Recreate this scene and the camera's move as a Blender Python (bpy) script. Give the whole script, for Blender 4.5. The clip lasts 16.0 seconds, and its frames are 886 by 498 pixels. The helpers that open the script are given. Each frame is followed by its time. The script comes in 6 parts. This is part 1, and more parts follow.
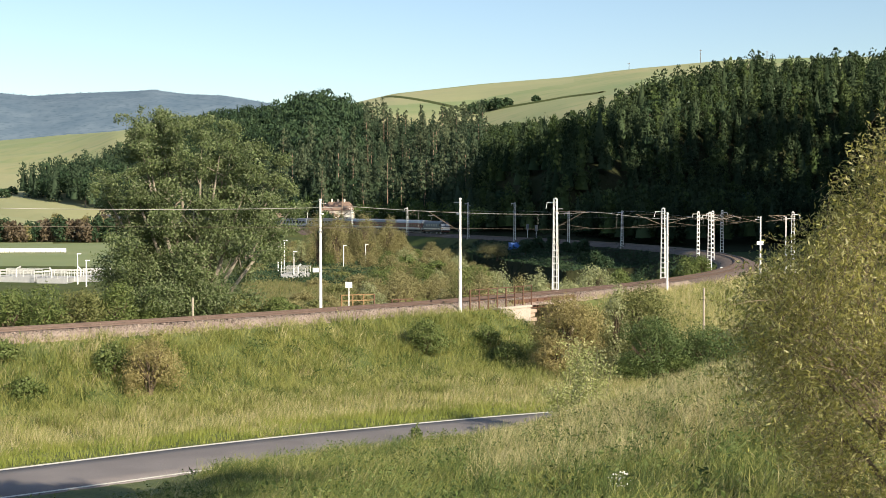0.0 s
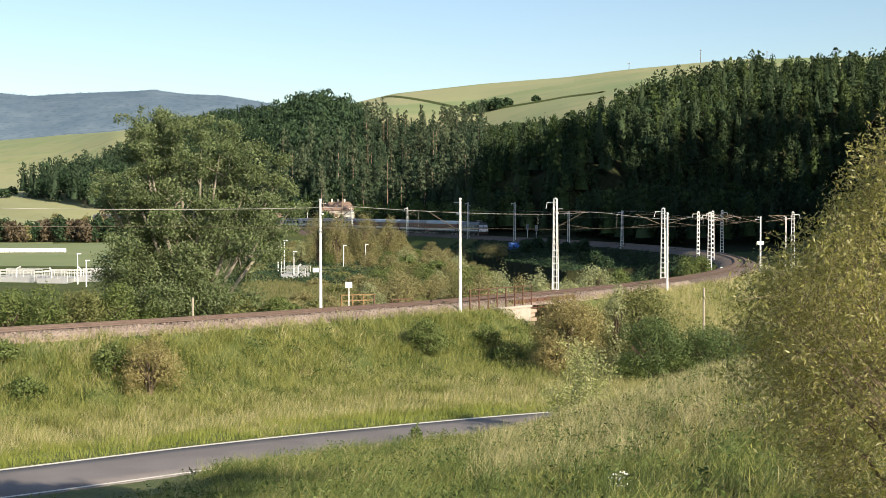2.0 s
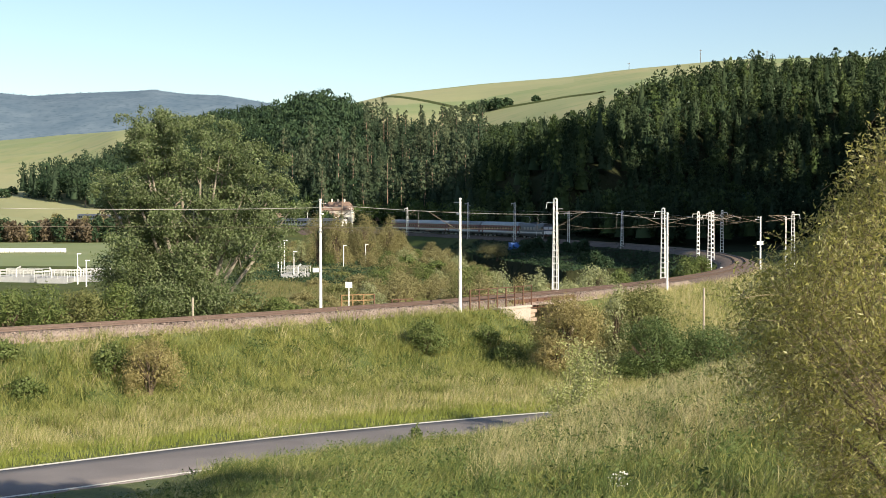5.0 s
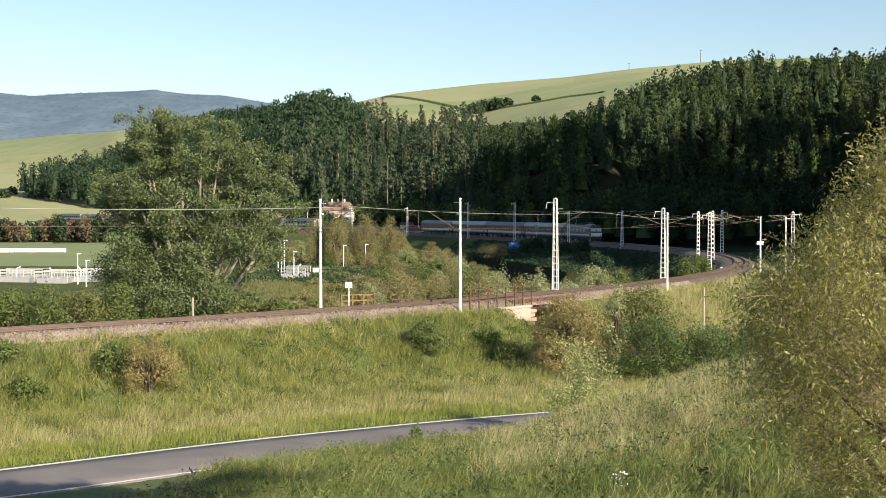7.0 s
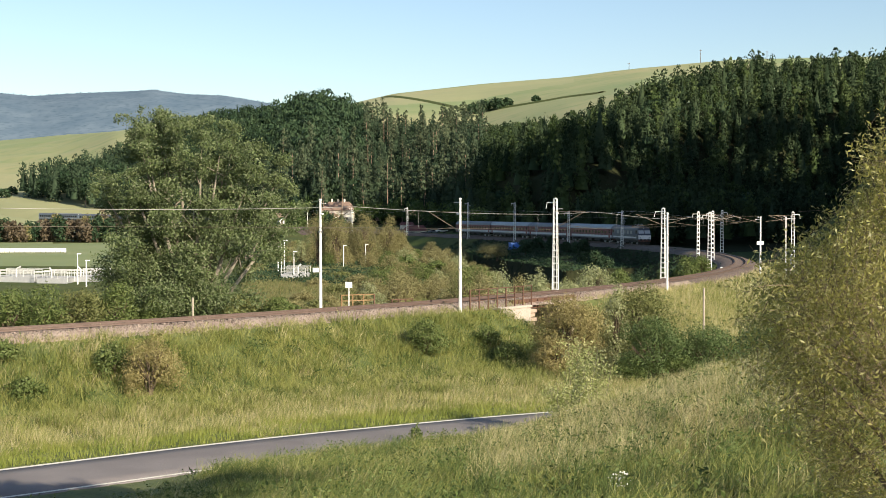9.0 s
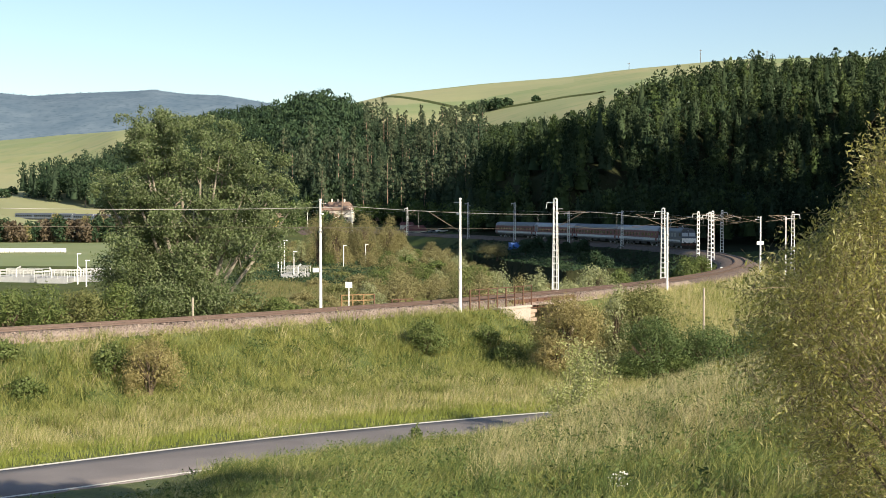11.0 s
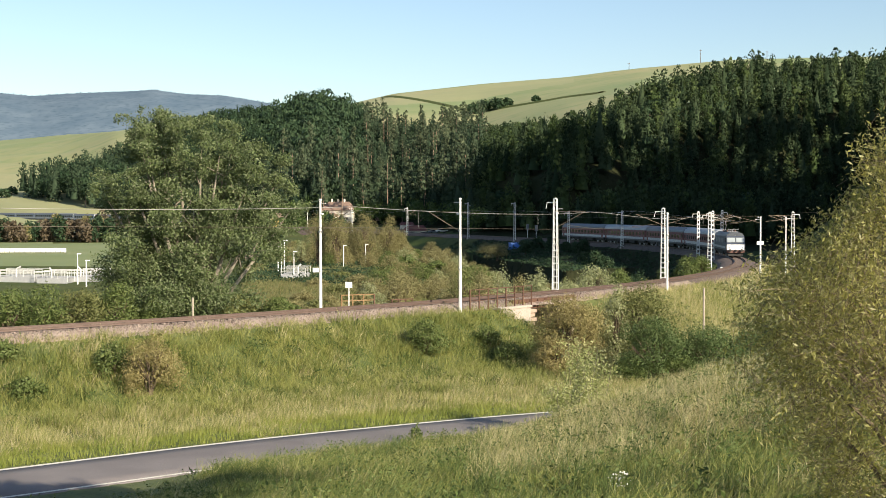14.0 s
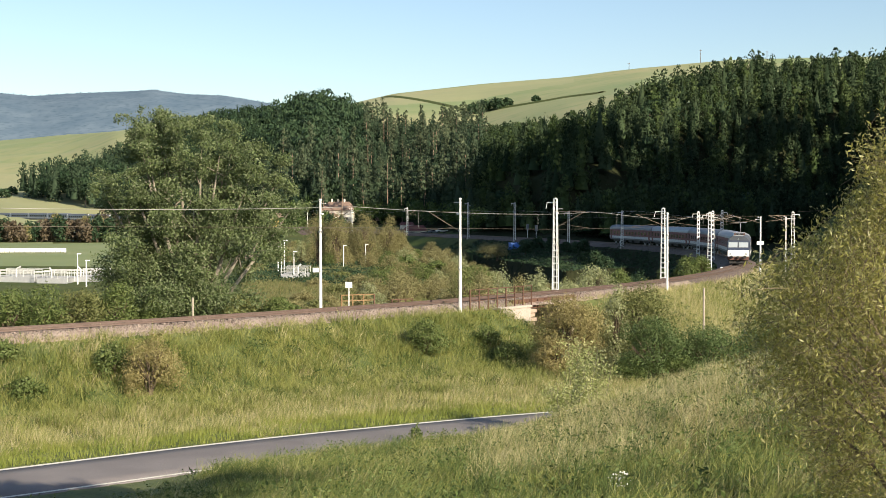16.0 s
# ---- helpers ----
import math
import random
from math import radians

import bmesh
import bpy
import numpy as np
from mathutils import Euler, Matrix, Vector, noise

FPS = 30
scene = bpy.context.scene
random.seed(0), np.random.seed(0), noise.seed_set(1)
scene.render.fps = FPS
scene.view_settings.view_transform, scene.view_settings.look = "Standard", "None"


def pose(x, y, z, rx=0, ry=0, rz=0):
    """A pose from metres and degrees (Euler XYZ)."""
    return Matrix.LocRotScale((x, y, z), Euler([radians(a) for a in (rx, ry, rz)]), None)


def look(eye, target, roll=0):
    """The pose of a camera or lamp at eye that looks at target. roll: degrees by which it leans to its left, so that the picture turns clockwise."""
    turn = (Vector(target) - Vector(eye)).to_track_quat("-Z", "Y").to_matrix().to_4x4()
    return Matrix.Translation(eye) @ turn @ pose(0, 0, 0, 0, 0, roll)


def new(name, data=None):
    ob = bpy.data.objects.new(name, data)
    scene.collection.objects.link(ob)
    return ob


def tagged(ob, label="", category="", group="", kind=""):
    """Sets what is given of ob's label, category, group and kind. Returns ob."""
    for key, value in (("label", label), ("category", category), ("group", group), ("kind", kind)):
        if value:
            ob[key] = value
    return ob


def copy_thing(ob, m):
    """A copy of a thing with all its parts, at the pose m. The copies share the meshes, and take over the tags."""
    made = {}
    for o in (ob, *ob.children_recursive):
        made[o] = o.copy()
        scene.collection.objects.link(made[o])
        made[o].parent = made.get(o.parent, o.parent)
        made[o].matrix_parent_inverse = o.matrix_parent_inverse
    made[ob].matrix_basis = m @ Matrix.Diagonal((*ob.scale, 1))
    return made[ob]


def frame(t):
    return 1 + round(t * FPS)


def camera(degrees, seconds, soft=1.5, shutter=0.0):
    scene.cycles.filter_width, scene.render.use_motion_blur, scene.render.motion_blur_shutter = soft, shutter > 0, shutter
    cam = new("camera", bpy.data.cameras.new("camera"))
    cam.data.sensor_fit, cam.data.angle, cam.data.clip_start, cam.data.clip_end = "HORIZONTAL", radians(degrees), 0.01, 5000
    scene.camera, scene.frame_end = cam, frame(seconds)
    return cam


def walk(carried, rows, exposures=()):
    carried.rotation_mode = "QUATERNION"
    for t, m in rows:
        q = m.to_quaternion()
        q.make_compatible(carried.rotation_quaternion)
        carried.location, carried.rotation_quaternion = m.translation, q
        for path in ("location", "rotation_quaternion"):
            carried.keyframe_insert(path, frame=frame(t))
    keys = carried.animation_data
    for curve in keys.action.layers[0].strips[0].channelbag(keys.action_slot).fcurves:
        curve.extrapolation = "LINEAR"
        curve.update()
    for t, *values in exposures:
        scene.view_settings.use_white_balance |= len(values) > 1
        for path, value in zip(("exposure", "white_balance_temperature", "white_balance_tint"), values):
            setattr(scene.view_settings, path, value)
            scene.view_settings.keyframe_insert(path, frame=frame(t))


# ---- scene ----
# A railway curve in a green valley, low sun from behind the camera on its right.
# Metres; the camera stands over x=0, y=0 and looks along +y; the rail heads lie at z=0.
cam = camera(37.64, 16.0, soft=0.75)
EYE = pose(0, 0, 7.27, 88.27, 0, 0)
walk(cam, [(0, EYE), (16, EYE)], exposures=[(0, 1.0), (16, 1.0)])

# ---- light ----
SUN_AZ, SUN_EL = radians(139), radians(25)
SUN_WAY = Vector((math.sin(SUN_AZ) * math.cos(SUN_EL), math.cos(SUN_AZ) * math.cos(SUN_EL), math.sin(SUN_EL)))
world = bpy.data.worlds.new("evening_sky")
scene.world = world
world.use_nodes = True
sky = world.node_tree.nodes.new("ShaderNodeTexSky")
sky.sky_type, sky.sun_disc = "NISHITA", False
sky.sun_elevation, sky.sun_rotation = SUN_EL, SUN_AZ
sky.air_density, sky.dust_density, sky.ozone_density = 1.0, 0.6, 1.5
world.node_tree.nodes["Background"].inputs["Strength"].default_value = 0.078
world.node_tree.links.new(sky.outputs[0], world.node_tree.nodes["Background"].inputs["Color"])
sun = new("sun", bpy.data.lights.new("sun", "SUN"))
sun.data.energy, sun.data.angle, sun.data.color = 5.0, radians(0.55), (1.0, 0.88, 0.70)
sun.matrix_world = look(SUN_WAY * 300, (0, 0, 0))


# ---- materials ----
def nodes_of(name):
    m = bpy.data.materials.new(name)
    m.use_nodes = True
    nt = m.node_tree
    return m, nt, nt.nodes["Principled BSDF"], nt.nodes["Material Output"]


def noise_node(nt, scale, detail=4.0, coord="Object"):
    tc = nt.nodes.new("ShaderNodeTexCoord")
    n = nt.nodes.new("ShaderNodeTexNoise")
    n.inputs["Scale"].default_value, n.inputs["Detail"].default_value = scale, detail
    nt.links.new(tc.outputs[coord], n.inputs["Vector"])
    return n.outputs[0]


def mix_of(nt, fac, a, b):
    mx = nt.nodes.new("ShaderNodeMix")
    mx.data_type = "RGBA"
    for sock, v in ((mx.inputs[0], fac), (mx.inputs[6], a), (mx.inputs[7], b)):
        if isinstance(v, (tuple, list)):
            sock.default_value = (*v[:3], 1)
        elif isinstance(v, (int, float)):
            sock.default_value = v
        else:
            nt.links.new(v, sock)
    return mx.outputs[2]


def sharpen(nt, sock, lo, hi):
    r = nt.nodes.new("ShaderNodeMapRange")
    r.inputs[1].default_value, r.inputs[2].default_value = lo, hi
    nt.links.new(sock, r.inputs[0])
    return r.outputs[0]


def surface(name, c1, c2, coarse=0.6, fine=8.0, rough=0.8, metal=0.0, bump=0.25, c3=None, vary=0.0, spec=0.4):
    """Two colours mixed by coarse and fine noise, with wear in c3 and fine relief."""
    m, nt, bsdf, _ = nodes_of(name)
    n1, n2 = noise_node(nt, coarse), noise_node(nt, fine)
    col = mix_of(nt, sharpen(nt, n1, 0.32, 0.68), c1, c2)
    col = mix_of(nt, sharpen(nt, n2, 0.5, 0.75), col, c3 if c3 else tuple(0.7 * v for v in c1))
    if vary:
        oi = nt.nodes.new("ShaderNodeObjectInfo")
        col = mix_of(nt, sharpen(nt, oi.outputs["Random"], 0.0, 1.0 / vary), col, tuple(0.55 * v for v in c2))
    nt.links.new(col, bsdf.inputs["Base Color"])
    bsdf.inputs["Roughness"].default_value, bsdf.inputs["Metallic"].default_value = rough, metal
    bsdf.inputs["Specular IOR Level"].default_value = spec
    if bump:
        b = nt.nodes.new("ShaderNodeBump")
        b.inputs["Strength"].default_value, b.inputs["Distance"].default_value = bump, 0.03
        nt.links.new(n2, b.inputs["Height"])
        nt.links.new(b.outputs[0], bsdf.inputs["Normal"])
    return m


def leafy(name, c1, c2, c3, trans=0.3, rough=0.55, spec=0.2):
    """Foliage: colour by the plant's own tint, with lighter and browner leaves, partly let through by light."""
    m, nt, bsdf, out = nodes_of(name)
    at = nt.nodes.new("ShaderNodeAttribute")
    at.attribute_name = "tint"
    geo = nt.nodes.new("ShaderNodeNewGeometry")
    col = mix_of(nt, at.outputs["Fac"], c1, c2)
    col = mix_of(nt, sharpen(nt, geo.outputs["Random Per Island"], 0.55, 1.2), col, c3)
    nt.links.new(col, bsdf.inputs["Base Color"])
    bsdf.inputs["Roughness"].default_value = rough
    bsdf.inputs["Specular IOR Level"].default_value = spec
    tr = nt.nodes.new("ShaderNodeBsdfTranslucent")
    nt.links.new(col, tr.inputs[0])
    mx = nt.nodes.new("ShaderNodeMixShader")
    mx.inputs[0].default_value = trans
    nt.links.new(bsdf.outputs[0], mx.inputs[1])
    nt.links.new(tr.outputs[0], mx.inputs[2])
    nt.links.new(mx.outputs[0], out.inputs["Surface"])
    return m


def plain(name, c, rough=0.5, metal=0.0, spec=0.5):
    return surface(name, c, tuple(0.88 * v for v in c), 1.5, 14, rough, metal, 0.06, tuple(0.8 * v for v in c), spec=spec)


M = dict(
    meadow=surface("meadow_soil_grass", (0.075, 0.105, 0.028), (0.130, 0.140, 0.047), 0.5, 5.0, 0.95, 0, 0.6, (0.034, 0.048, 0.015)),
    valley=surface("valley_grass", (0.056, 0.080, 0.022), (0.088, 0.095, 0.034), 0.06, 0.9, 0.95, 0, 0.6, (0.034, 0.050, 0.016), spec=0.1),
    lawn=surface("mown_field", (0.150, 0.192, 0.072), (0.205, 0.224, 0.098), 0.02, 0.3, 0.95, 0, 0.3, (0.15, 0.188, 0.074)),
    crop=surface("hill_field", (0.168, 0.220, 0.088), (0.285, 0.272, 0.132), 0.006, 0.05, 0.95, 0, 0.2, (0.165, 0.215, 0.085)),
    tan=surface("ripening_field", (0.29, 0.28, 0.142), (0.235, 0.252, 0.120), 0.01, 0.1, 0.95, 0, 0.2, (0.24, 0.25, 0.12)),
    # soil under the woods; inside the curve it is shade put into colour
    floor=surface("forest_floor_slope_shade", (0.02, 0.026, 0.011), (0.035, 0.036, 0.018), 0.1, 1.0, 0.95, 0, 0.5, spec=0.05),
    # far hills: the blue of the distance haze is put into the colour
    haze=surface("far_hills_painted_haze", (0.095, 0.138, 0.185), (0.135, 0.180, 0.225), 0.012, 0.06, 1.0, 0, 0.0, (0.072, 0.112, 0.150), spec=0.0),
    asphalt=surface("worn_asphalt", (0.150, 0.134, 0.132), (0.200, 0.180, 0.174), 0.4, 30, 0.85, 0, 0.3, (0.115, 0.105, 0.105)),
    line=surface("road_paint", (0.72, 0.69, 0.60), (0.58, 0.55, 0.47), 2.0, 20, 0.7, 0, 0.1),
    gravel=surface("shoulder_gravel", (0.40, 0.36, 0.30), (0.28, 0.26, 0.22), 0.8, 14, 0.9, 0, 0.5),
    ballast=surface("ballast_stone", (0.25, 0.19, 0.155), (0.36, 0.29, 0.24), 0.7, 9, 0.9, 0, 1.0, (0.12, 0.08, 0.065)),
    rust_ballast=surface("rusty_ballast", (0.090, 0.064, 0.052), (0.150, 0.112, 0.092), 0.8, 9, 0.9, 0, 1.0, (0.050, 0.037, 0.031)),
    rail=surface("rusty_rail", (0.085, 0.056, 0.044), (0.12, 0.082, 0.066), 2, 20, 0.6, 0.3, 0.2),
    sleeper=surface("old_sleeper", (0.11, 0.08, 0.065), (0.17, 0.13, 0.11), 1.0, 12, 0.9, 0, 0.4, vary=0.7),
    concrete=surface("pale_concrete", (0.36, 0.31, 0.26), (0.44, 0.385, 0.33), 0.5, 10, 0.85, 0, 0.3, (0.27, 0.225, 0.185)),
    mast=surface("mast_paint", (0.66, 0.66, 0.64), (0.76, 0.76, 0.73), 0.8, 10, 0.55, 0.1, 0.1, (0.55, 0.52, 0.47)),
    steel=surface("grey_steel", (0.34, 0.35, 0.36), (0.45, 0.45, 0.45), 1.0, 12, 0.5, 0.4, 0.1),
    wire=plain("weathered_wire", (0.42, 0.40, 0.36), 0.5, 0.3),
    darkwire=plain("grooved_contact_wire", (0.16, 0.13, 0.10), 0.5, 0.3),
    ruststeel=surface("rusty_railing", (0.09, 0.045, 0.03), (0.15, 0.08, 0.05), 2, 15, 0.8, 0.1, 0.3),
    tanarm=surface("weathered_arm", (0.30, 0.235, 0.17), (0.22, 0.17, 0.125), 2, 15, 0.7, 0.1, 0.2),
    wood=surface("weathered_wood", (0.29, 0.25, 0.195), (0.38, 0.335, 0.27), 2, 15, 0.9, 0, 0.4),
    ochre=surface("ochre_rail_paint", (0.27, 0.165, 0.075), (0.21, 0.125, 0.06), 2, 15, 0.8, 0, 0.3),
    bark=surface("grey_bark", (0.30, 0.27, 0.21), (0.20, 0.17, 0.13), 2, 10, 0.95, 0, 0.6),
    darkbark=surface("dark_bark", (0.10, 0.075, 0.05), (0.15, 0.11, 0.075), 2, 10, 0.95, 0, 0.6),
    redbark=surface("pine_bark", (0.26, 0.185, 0.135), (0.20, 0.145, 0.105), 2, 10, 0.95, 0, 0.6),
    mixspruce=leafy("young_spruce_needles", (0.018, 0.034, 0.020), (0.048, 0.072, 0.040), (0.064, 0.090, 0.052), 0.05, 0.8, 0.04),
    white=plain("white_paint", (0.80, 0.80, 0.78), 0.45),
    offwhite=plain("plaster", (0.70, 0.66, 0.58), 0.85),
    red=plain("coach_maroon", (0.165, 0.046, 0.044), 0.6),
    navy=plain("loco_blue", (0.035, 0.05, 0.085), 0.45),
    grey=plain("coach_grey", (0.20, 0.21, 0.225), 0.45),
    roofgrey=surface("coach_roof", (0.12, 0.13, 0.15), (0.16, 0.17, 0.195), 0.3, 3, 0.5, 0.2, 0.05),
    roofpale=surface("new_coach_roof", (0.25, 0.275, 0.31), (0.30, 0.325, 0.36), 0.3, 3, 0.45, 0.2, 0.05),
    dark=plain("underframe", (0.035, 0.032, 0.03), 0.8),
    oxide=plain("buffer_beam_red", (0.13, 0.06, 0.045), 0.7),
    tile=surface("brown_roof_tile", (0.20, 0.135, 0.105), (0.26, 0.18, 0.14), 0.6, 6, 0.85, 0, 0.4),
    redtile=plain("red_roof", (0.17, 0.06, 0.05), 0.8),
    yellow=plain("yellow_plaster", (0.55, 0.40, 0.14), 0.8),
    blue=plain("blue_sheet", (0.04, 0.16, 0.55), 0.5),
    wrap=plain("white_bale_wrap", (0.82, 0.83, 0.82), 0.35),
    larch=leafy("larch_needles", (0.040, 0.064, 0.022), (0.070, 0.098, 0.036), (0.088, 0.115, 0.050), 0.08, 0.8, 0.04),
    spruce=leafy("spruce_needles", (0.016, 0.030, 0.015), (0.048, 0.070, 0.034), (0.066, 0.090, 0.046), 0.02, 0.85, 0.02),
    pine=leafy("pine_needles", (0.036, 0.056, 0.034), (0.082, 0.102, 0.058), (0.105, 0.125, 0.070), 0.08, 0.8, 0.05),
    broad=leafy("broad_leaves", (0.020, 0.041, 0.022), (0.044, 0.074, 0.035), (0.062, 0.096, 0.048), 0.2, 0.6, 0.1),
    edge=leafy("wood_edge_leaves", (0.045, 0.080, 0.024), (0.090, 0.130, 0.040), (0.12, 0.16, 0.060), 0.25, 0.6, 0.1),
    deep=leafy("deep_green_leaves", (0.050, 0.088, 0.028), (0.105, 0.145, 0.046), (0.15, 0.185, 0.075), 0.3),
    poplar=leafy("poplar_leaves", (0.066, 0.096, 0.036), (0.135, 0.172, 0.066), (0.27, 0.30, 0.175), 0.3),
    shrub=leafy("shrub_leaves", (0.070, 0.105, 0.030), (0.135, 0.168, 0.050), (0.175, 0.20, 0.075), 0.3),
    brown=leafy("brownish_twigs", (0.190, 0.176, 0.076), (0.240, 0.220, 0.098), (0.265, 0.242, 0.120), 0.35),
    pale=leafy("silvery_leaves", (0.19, 0.215, 0.09), (0.29, 0.31, 0.15), (0.46, 0.46, 0.30), 0.35),
    willow=leafy("willow_leaves", (0.235, 0.225, 0.062), (0.405, 0.385, 0.112), (0.70, 0.65, 0.33), 0.6, 0.4, 0.35),
    grass=leafy("grass_blades", (0.150, 0.184, 0.044), (0.292, 0.300, 0.090), (0.42, 0.40, 0.155), 0.4),
    straw=leafy("dry_grass", (0.40, 0.35, 0.165), (0.55, 0.485, 0.265), (0.64, 0.58, 0.355), 0.4),
    weed=leafy("weed_leaves", (0.050, 0.082, 0.022), (0.125, 0.165, 0.045), (0.20, 0.23, 0.08), 0.3),
    willowbark=surface("willow_bark", (0.13, 0.10, 0.062), (0.19, 0.148, 0.095), 2, 10, 0.9, 0, 0.4),
    fresh=leafy("fresh_verge_blades", (0.185, 0.235, 0.042), (0.28, 0.31, 0.070), (0.36, 0.36, 0.11), 0.4),
    lush=leafy("lush_blades", (0.066, 0.112, 0.024), (0.170, 0.215, 0.050), (0.29, 0.30, 0.090), 0.4),
    handrail=plain("handrail_paint", (0.60, 0.60, 0.58), 0.5),
    dusk=leafy("russet_leaves", (0.075, 0.060, 0.038), (0.125, 0.098, 0.062), (0.16, 0.13, 0.085), 0.2),
    railcar=plain("railcar_grey_blue", (0.22, 0.25, 0.32), 0.45),
    coachwhite=surface("dirty_coach_white", (0.45, 0.455, 0.465), (0.54, 0.54, 0.54), 0.8, 8, 0.5, 0, 0.05, (0.27, 0.265, 0.26)),
    slate=plain("loco_slate", (0.075, 0.085, 0.10), 0.5),
    rustbrown=leafy("rust_brown_leaves", (0.225, 0.190, 0.074), (0.305, 0.262, 0.112), (0.36, 0.315, 0.155), 0.4),
    sapleaf=leafy("young_leaves", (0.27, 0.31, 0.105), (0.41, 0.43, 0.18), (0.60, 0.58, 0.34), 0.5),
    flower=plain("white_blossom", (0.80, 0.78, 0.72), 0.8),
    olive=leafy("olive_leaves", (0.095, 0.11, 0.036), (0.165, 0.175, 0.060), (0.21, 0.21, 0.09), 0.3),
)
m_, nt_, b_, o_ = nodes_of("window_glass")
b_.inputs["Base Color"].default_value = (0.02, 0.025, 0.03, 1)
b_.inputs["Roughness"].default_value = 0.16
b_.inputs["Specular IOR Level"].default_value = 0.25
M["glass"] = m_
# the pale sky reflection of the cab panes is put into the base colour
m_, nt_, b_, o_ = nodes_of("sky_tinted_glass")
b_.inputs["Base Color"].default_value = (0.34, 0.38, 0.40, 1)
b_.inputs["Roughness"].default_value = 0.06
M["skyglass"] = m_

rng = np.random.default_rng(7)


# ---- mesh helpers ----
def mesh_of(name, V, F, mats, index=None, tint=None, smooth=False):
    """A mesh from arrays of places and of faces with equal corner counts."""
    V, F = np.asarray(V, np.float32), np.asarray(F, np.int32)
    me = bpy.data.meshes.new(name)
    me.vertices.add(len(V))
    me.vertices.foreach_set("co", V.ravel())
    me.loops.add(F.size)
    me.loops.foreach_set("vertex_index", F.ravel())
    me.polygons.add(len(F))
    me.polygons.foreach_set("loop_start", np.arange(0, F.size, F.shape[1], dtype=np.int32))
    if index is not None:
        me.polygons.foreach_set("material_index", np.asarray(index, np.int32))
    if smooth:
        me.polygons.foreach_set("use_smooth", np.ones(len(F), bool))
    for m in mats if isinstance(mats, (list, tuple)) else [mats]:
        me.materials.append(m)
    if tint is not None:
        me.attributes.new("tint", "FLOAT", "POINT").data.foreach_set("value", np.asarray(tint, np.float32))
    me.update(calc_edges=True)
    me.validate()
    return me


def part(name, data, material=None, parent=None, label="", m=None):
    """Links a bmesh or a mesh as ONE mesh object, under a thing or a part."""
    if isinstance(data, bmesh.types.BMesh):
        me = bpy.data.meshes.new(name)
        data.to_mesh(me)
        data.free()
        data = me
    if material is not None:
        data.materials.clear()
        data.materials.append(material)
    ob = new(name, data)
    if parent is not None:
        ob.parent = parent
    if m is not None:
        ob.matrix_basis = m
    return tagged(ob, label)


def thing(name, m, label, category, group="", kind=""):
    ob = new(name)
    ob.empty_display_size = 0.3
    ob.matrix_basis = m
    return tagged(ob, label, category, group, kind)


def box(bm, x0, x1, y0, y1, z0, z1, bevel=0.0):
    r = bmesh.ops.create_cube(bm, size=1.0, matrix=Matrix.Translation(((x0 + x1) / 2, (y0 + y1) / 2, (z0 + z1) / 2)) @ Matrix.Diagonal((x1 - x0, y1 - y0, z1 - z0, 1)))
    if bevel:
        es = list({e for v in r["verts"] for e in v.link_edges})
        bmesh.ops.bevel(bm, geom=es, offset=bevel, segments=2, affect="EDGES", profile=0.6)
    return bm


def box_bm(*a, **k):
    return box(bmesh.new(), *a, **k)


def bar(bm, a, b, r0, r1=None, n=6):
    """A round, tapered bar from a to b."""
    a, b = Vector(a), Vector(b)
    r1 = r0 if r1 is None else r1
    m = Matrix.Translation((a + b) / 2) @ (b - a).to_track_quat("Z", "Y").to_matrix().to_4x4()
    bmesh.ops.create_cone(bm, cap_ends=True, segments=n, radius1=r0, radius2=r1, depth=(b - a).length, matrix=m)
    return bm


def bar_bm(*a, **k):
    return bar(bmesh.new(), *a, **k)


# ---- the plan: lines of the railway, the road and the brook ----
def glide_line(points, n=24):
    C = np.array(points, float)
    C = np.vstack([2 * C[0] - C[1], C, 2 * C[-1] - C[-2]])
    t = np.linspace(0, 1, n, endpoint=False)[:, None]
    out = [0.5 * (2 * b + (c - a) * t + (2 * a - 5 * b + 4 * c - d) * t * t + (3 * b - a - 3 * c + d) * t ** 3)
           for a, b, c, d in zip(C[:-3], C[1:-2], C[2:-1], C[3:])]
    return np.vstack(out + [C[-2:-1]])


class Line:
    def __init__(self, points, n=24):
        self.p = glide_line(points, n)
        self.s = np.r_[0, np.cumsum(np.hypot(*np.diff(self.p, axis=0).T))]
        t = np.gradient(self.p, axis=0)
        self.t = t / np.hypot(*t.T)[:, None]

    def at(self, s, off=0.0):
        """Place and heading s metres along, off metres to the left."""
        p = np.array([np.interp(s, self.s, self.p[:, k]) for k in (0, 1)])
        t = np.array([np.interp(s, self.s, self.t[:, k]) for k in (0, 1)])
        t /= np.hypot(*t)
        return p + off * np.array((-t[1], t[0])), t

    def beside(self, x, y, lo=None, hi=None):
        """Signed distance of places from the line (left is positive), and how far along."""
        x, y = np.asarray(x, float).ravel(), np.asarray(y, float).ravel()
        best, along = np.full(x.shape, 1e9), np.zeros(x.shape)
        P = self.p[::6]
        S = self.s[::6]
        for a, b, s in zip(P[:-1], P[1:], S[:-1]):
            d = b - a
            L = np.hypot(*d)
            k = np.clip(((x - a[0]) * d[0] + (y - a[1]) * d[1]) / L ** 2, 0, 1)
            ex, ey = x - a[0] - k * d[0], y - a[1] - k * d[1]
            r = np.hypot(ex, ey)
            side = np.where(d[0] * ey - d[1] * ex > 0, 1.0, -1.0)
            w = r < np.abs(best)
            best, along = np.where(w, r * side, best), np.where(w, s + k * L, along)
        return best, along


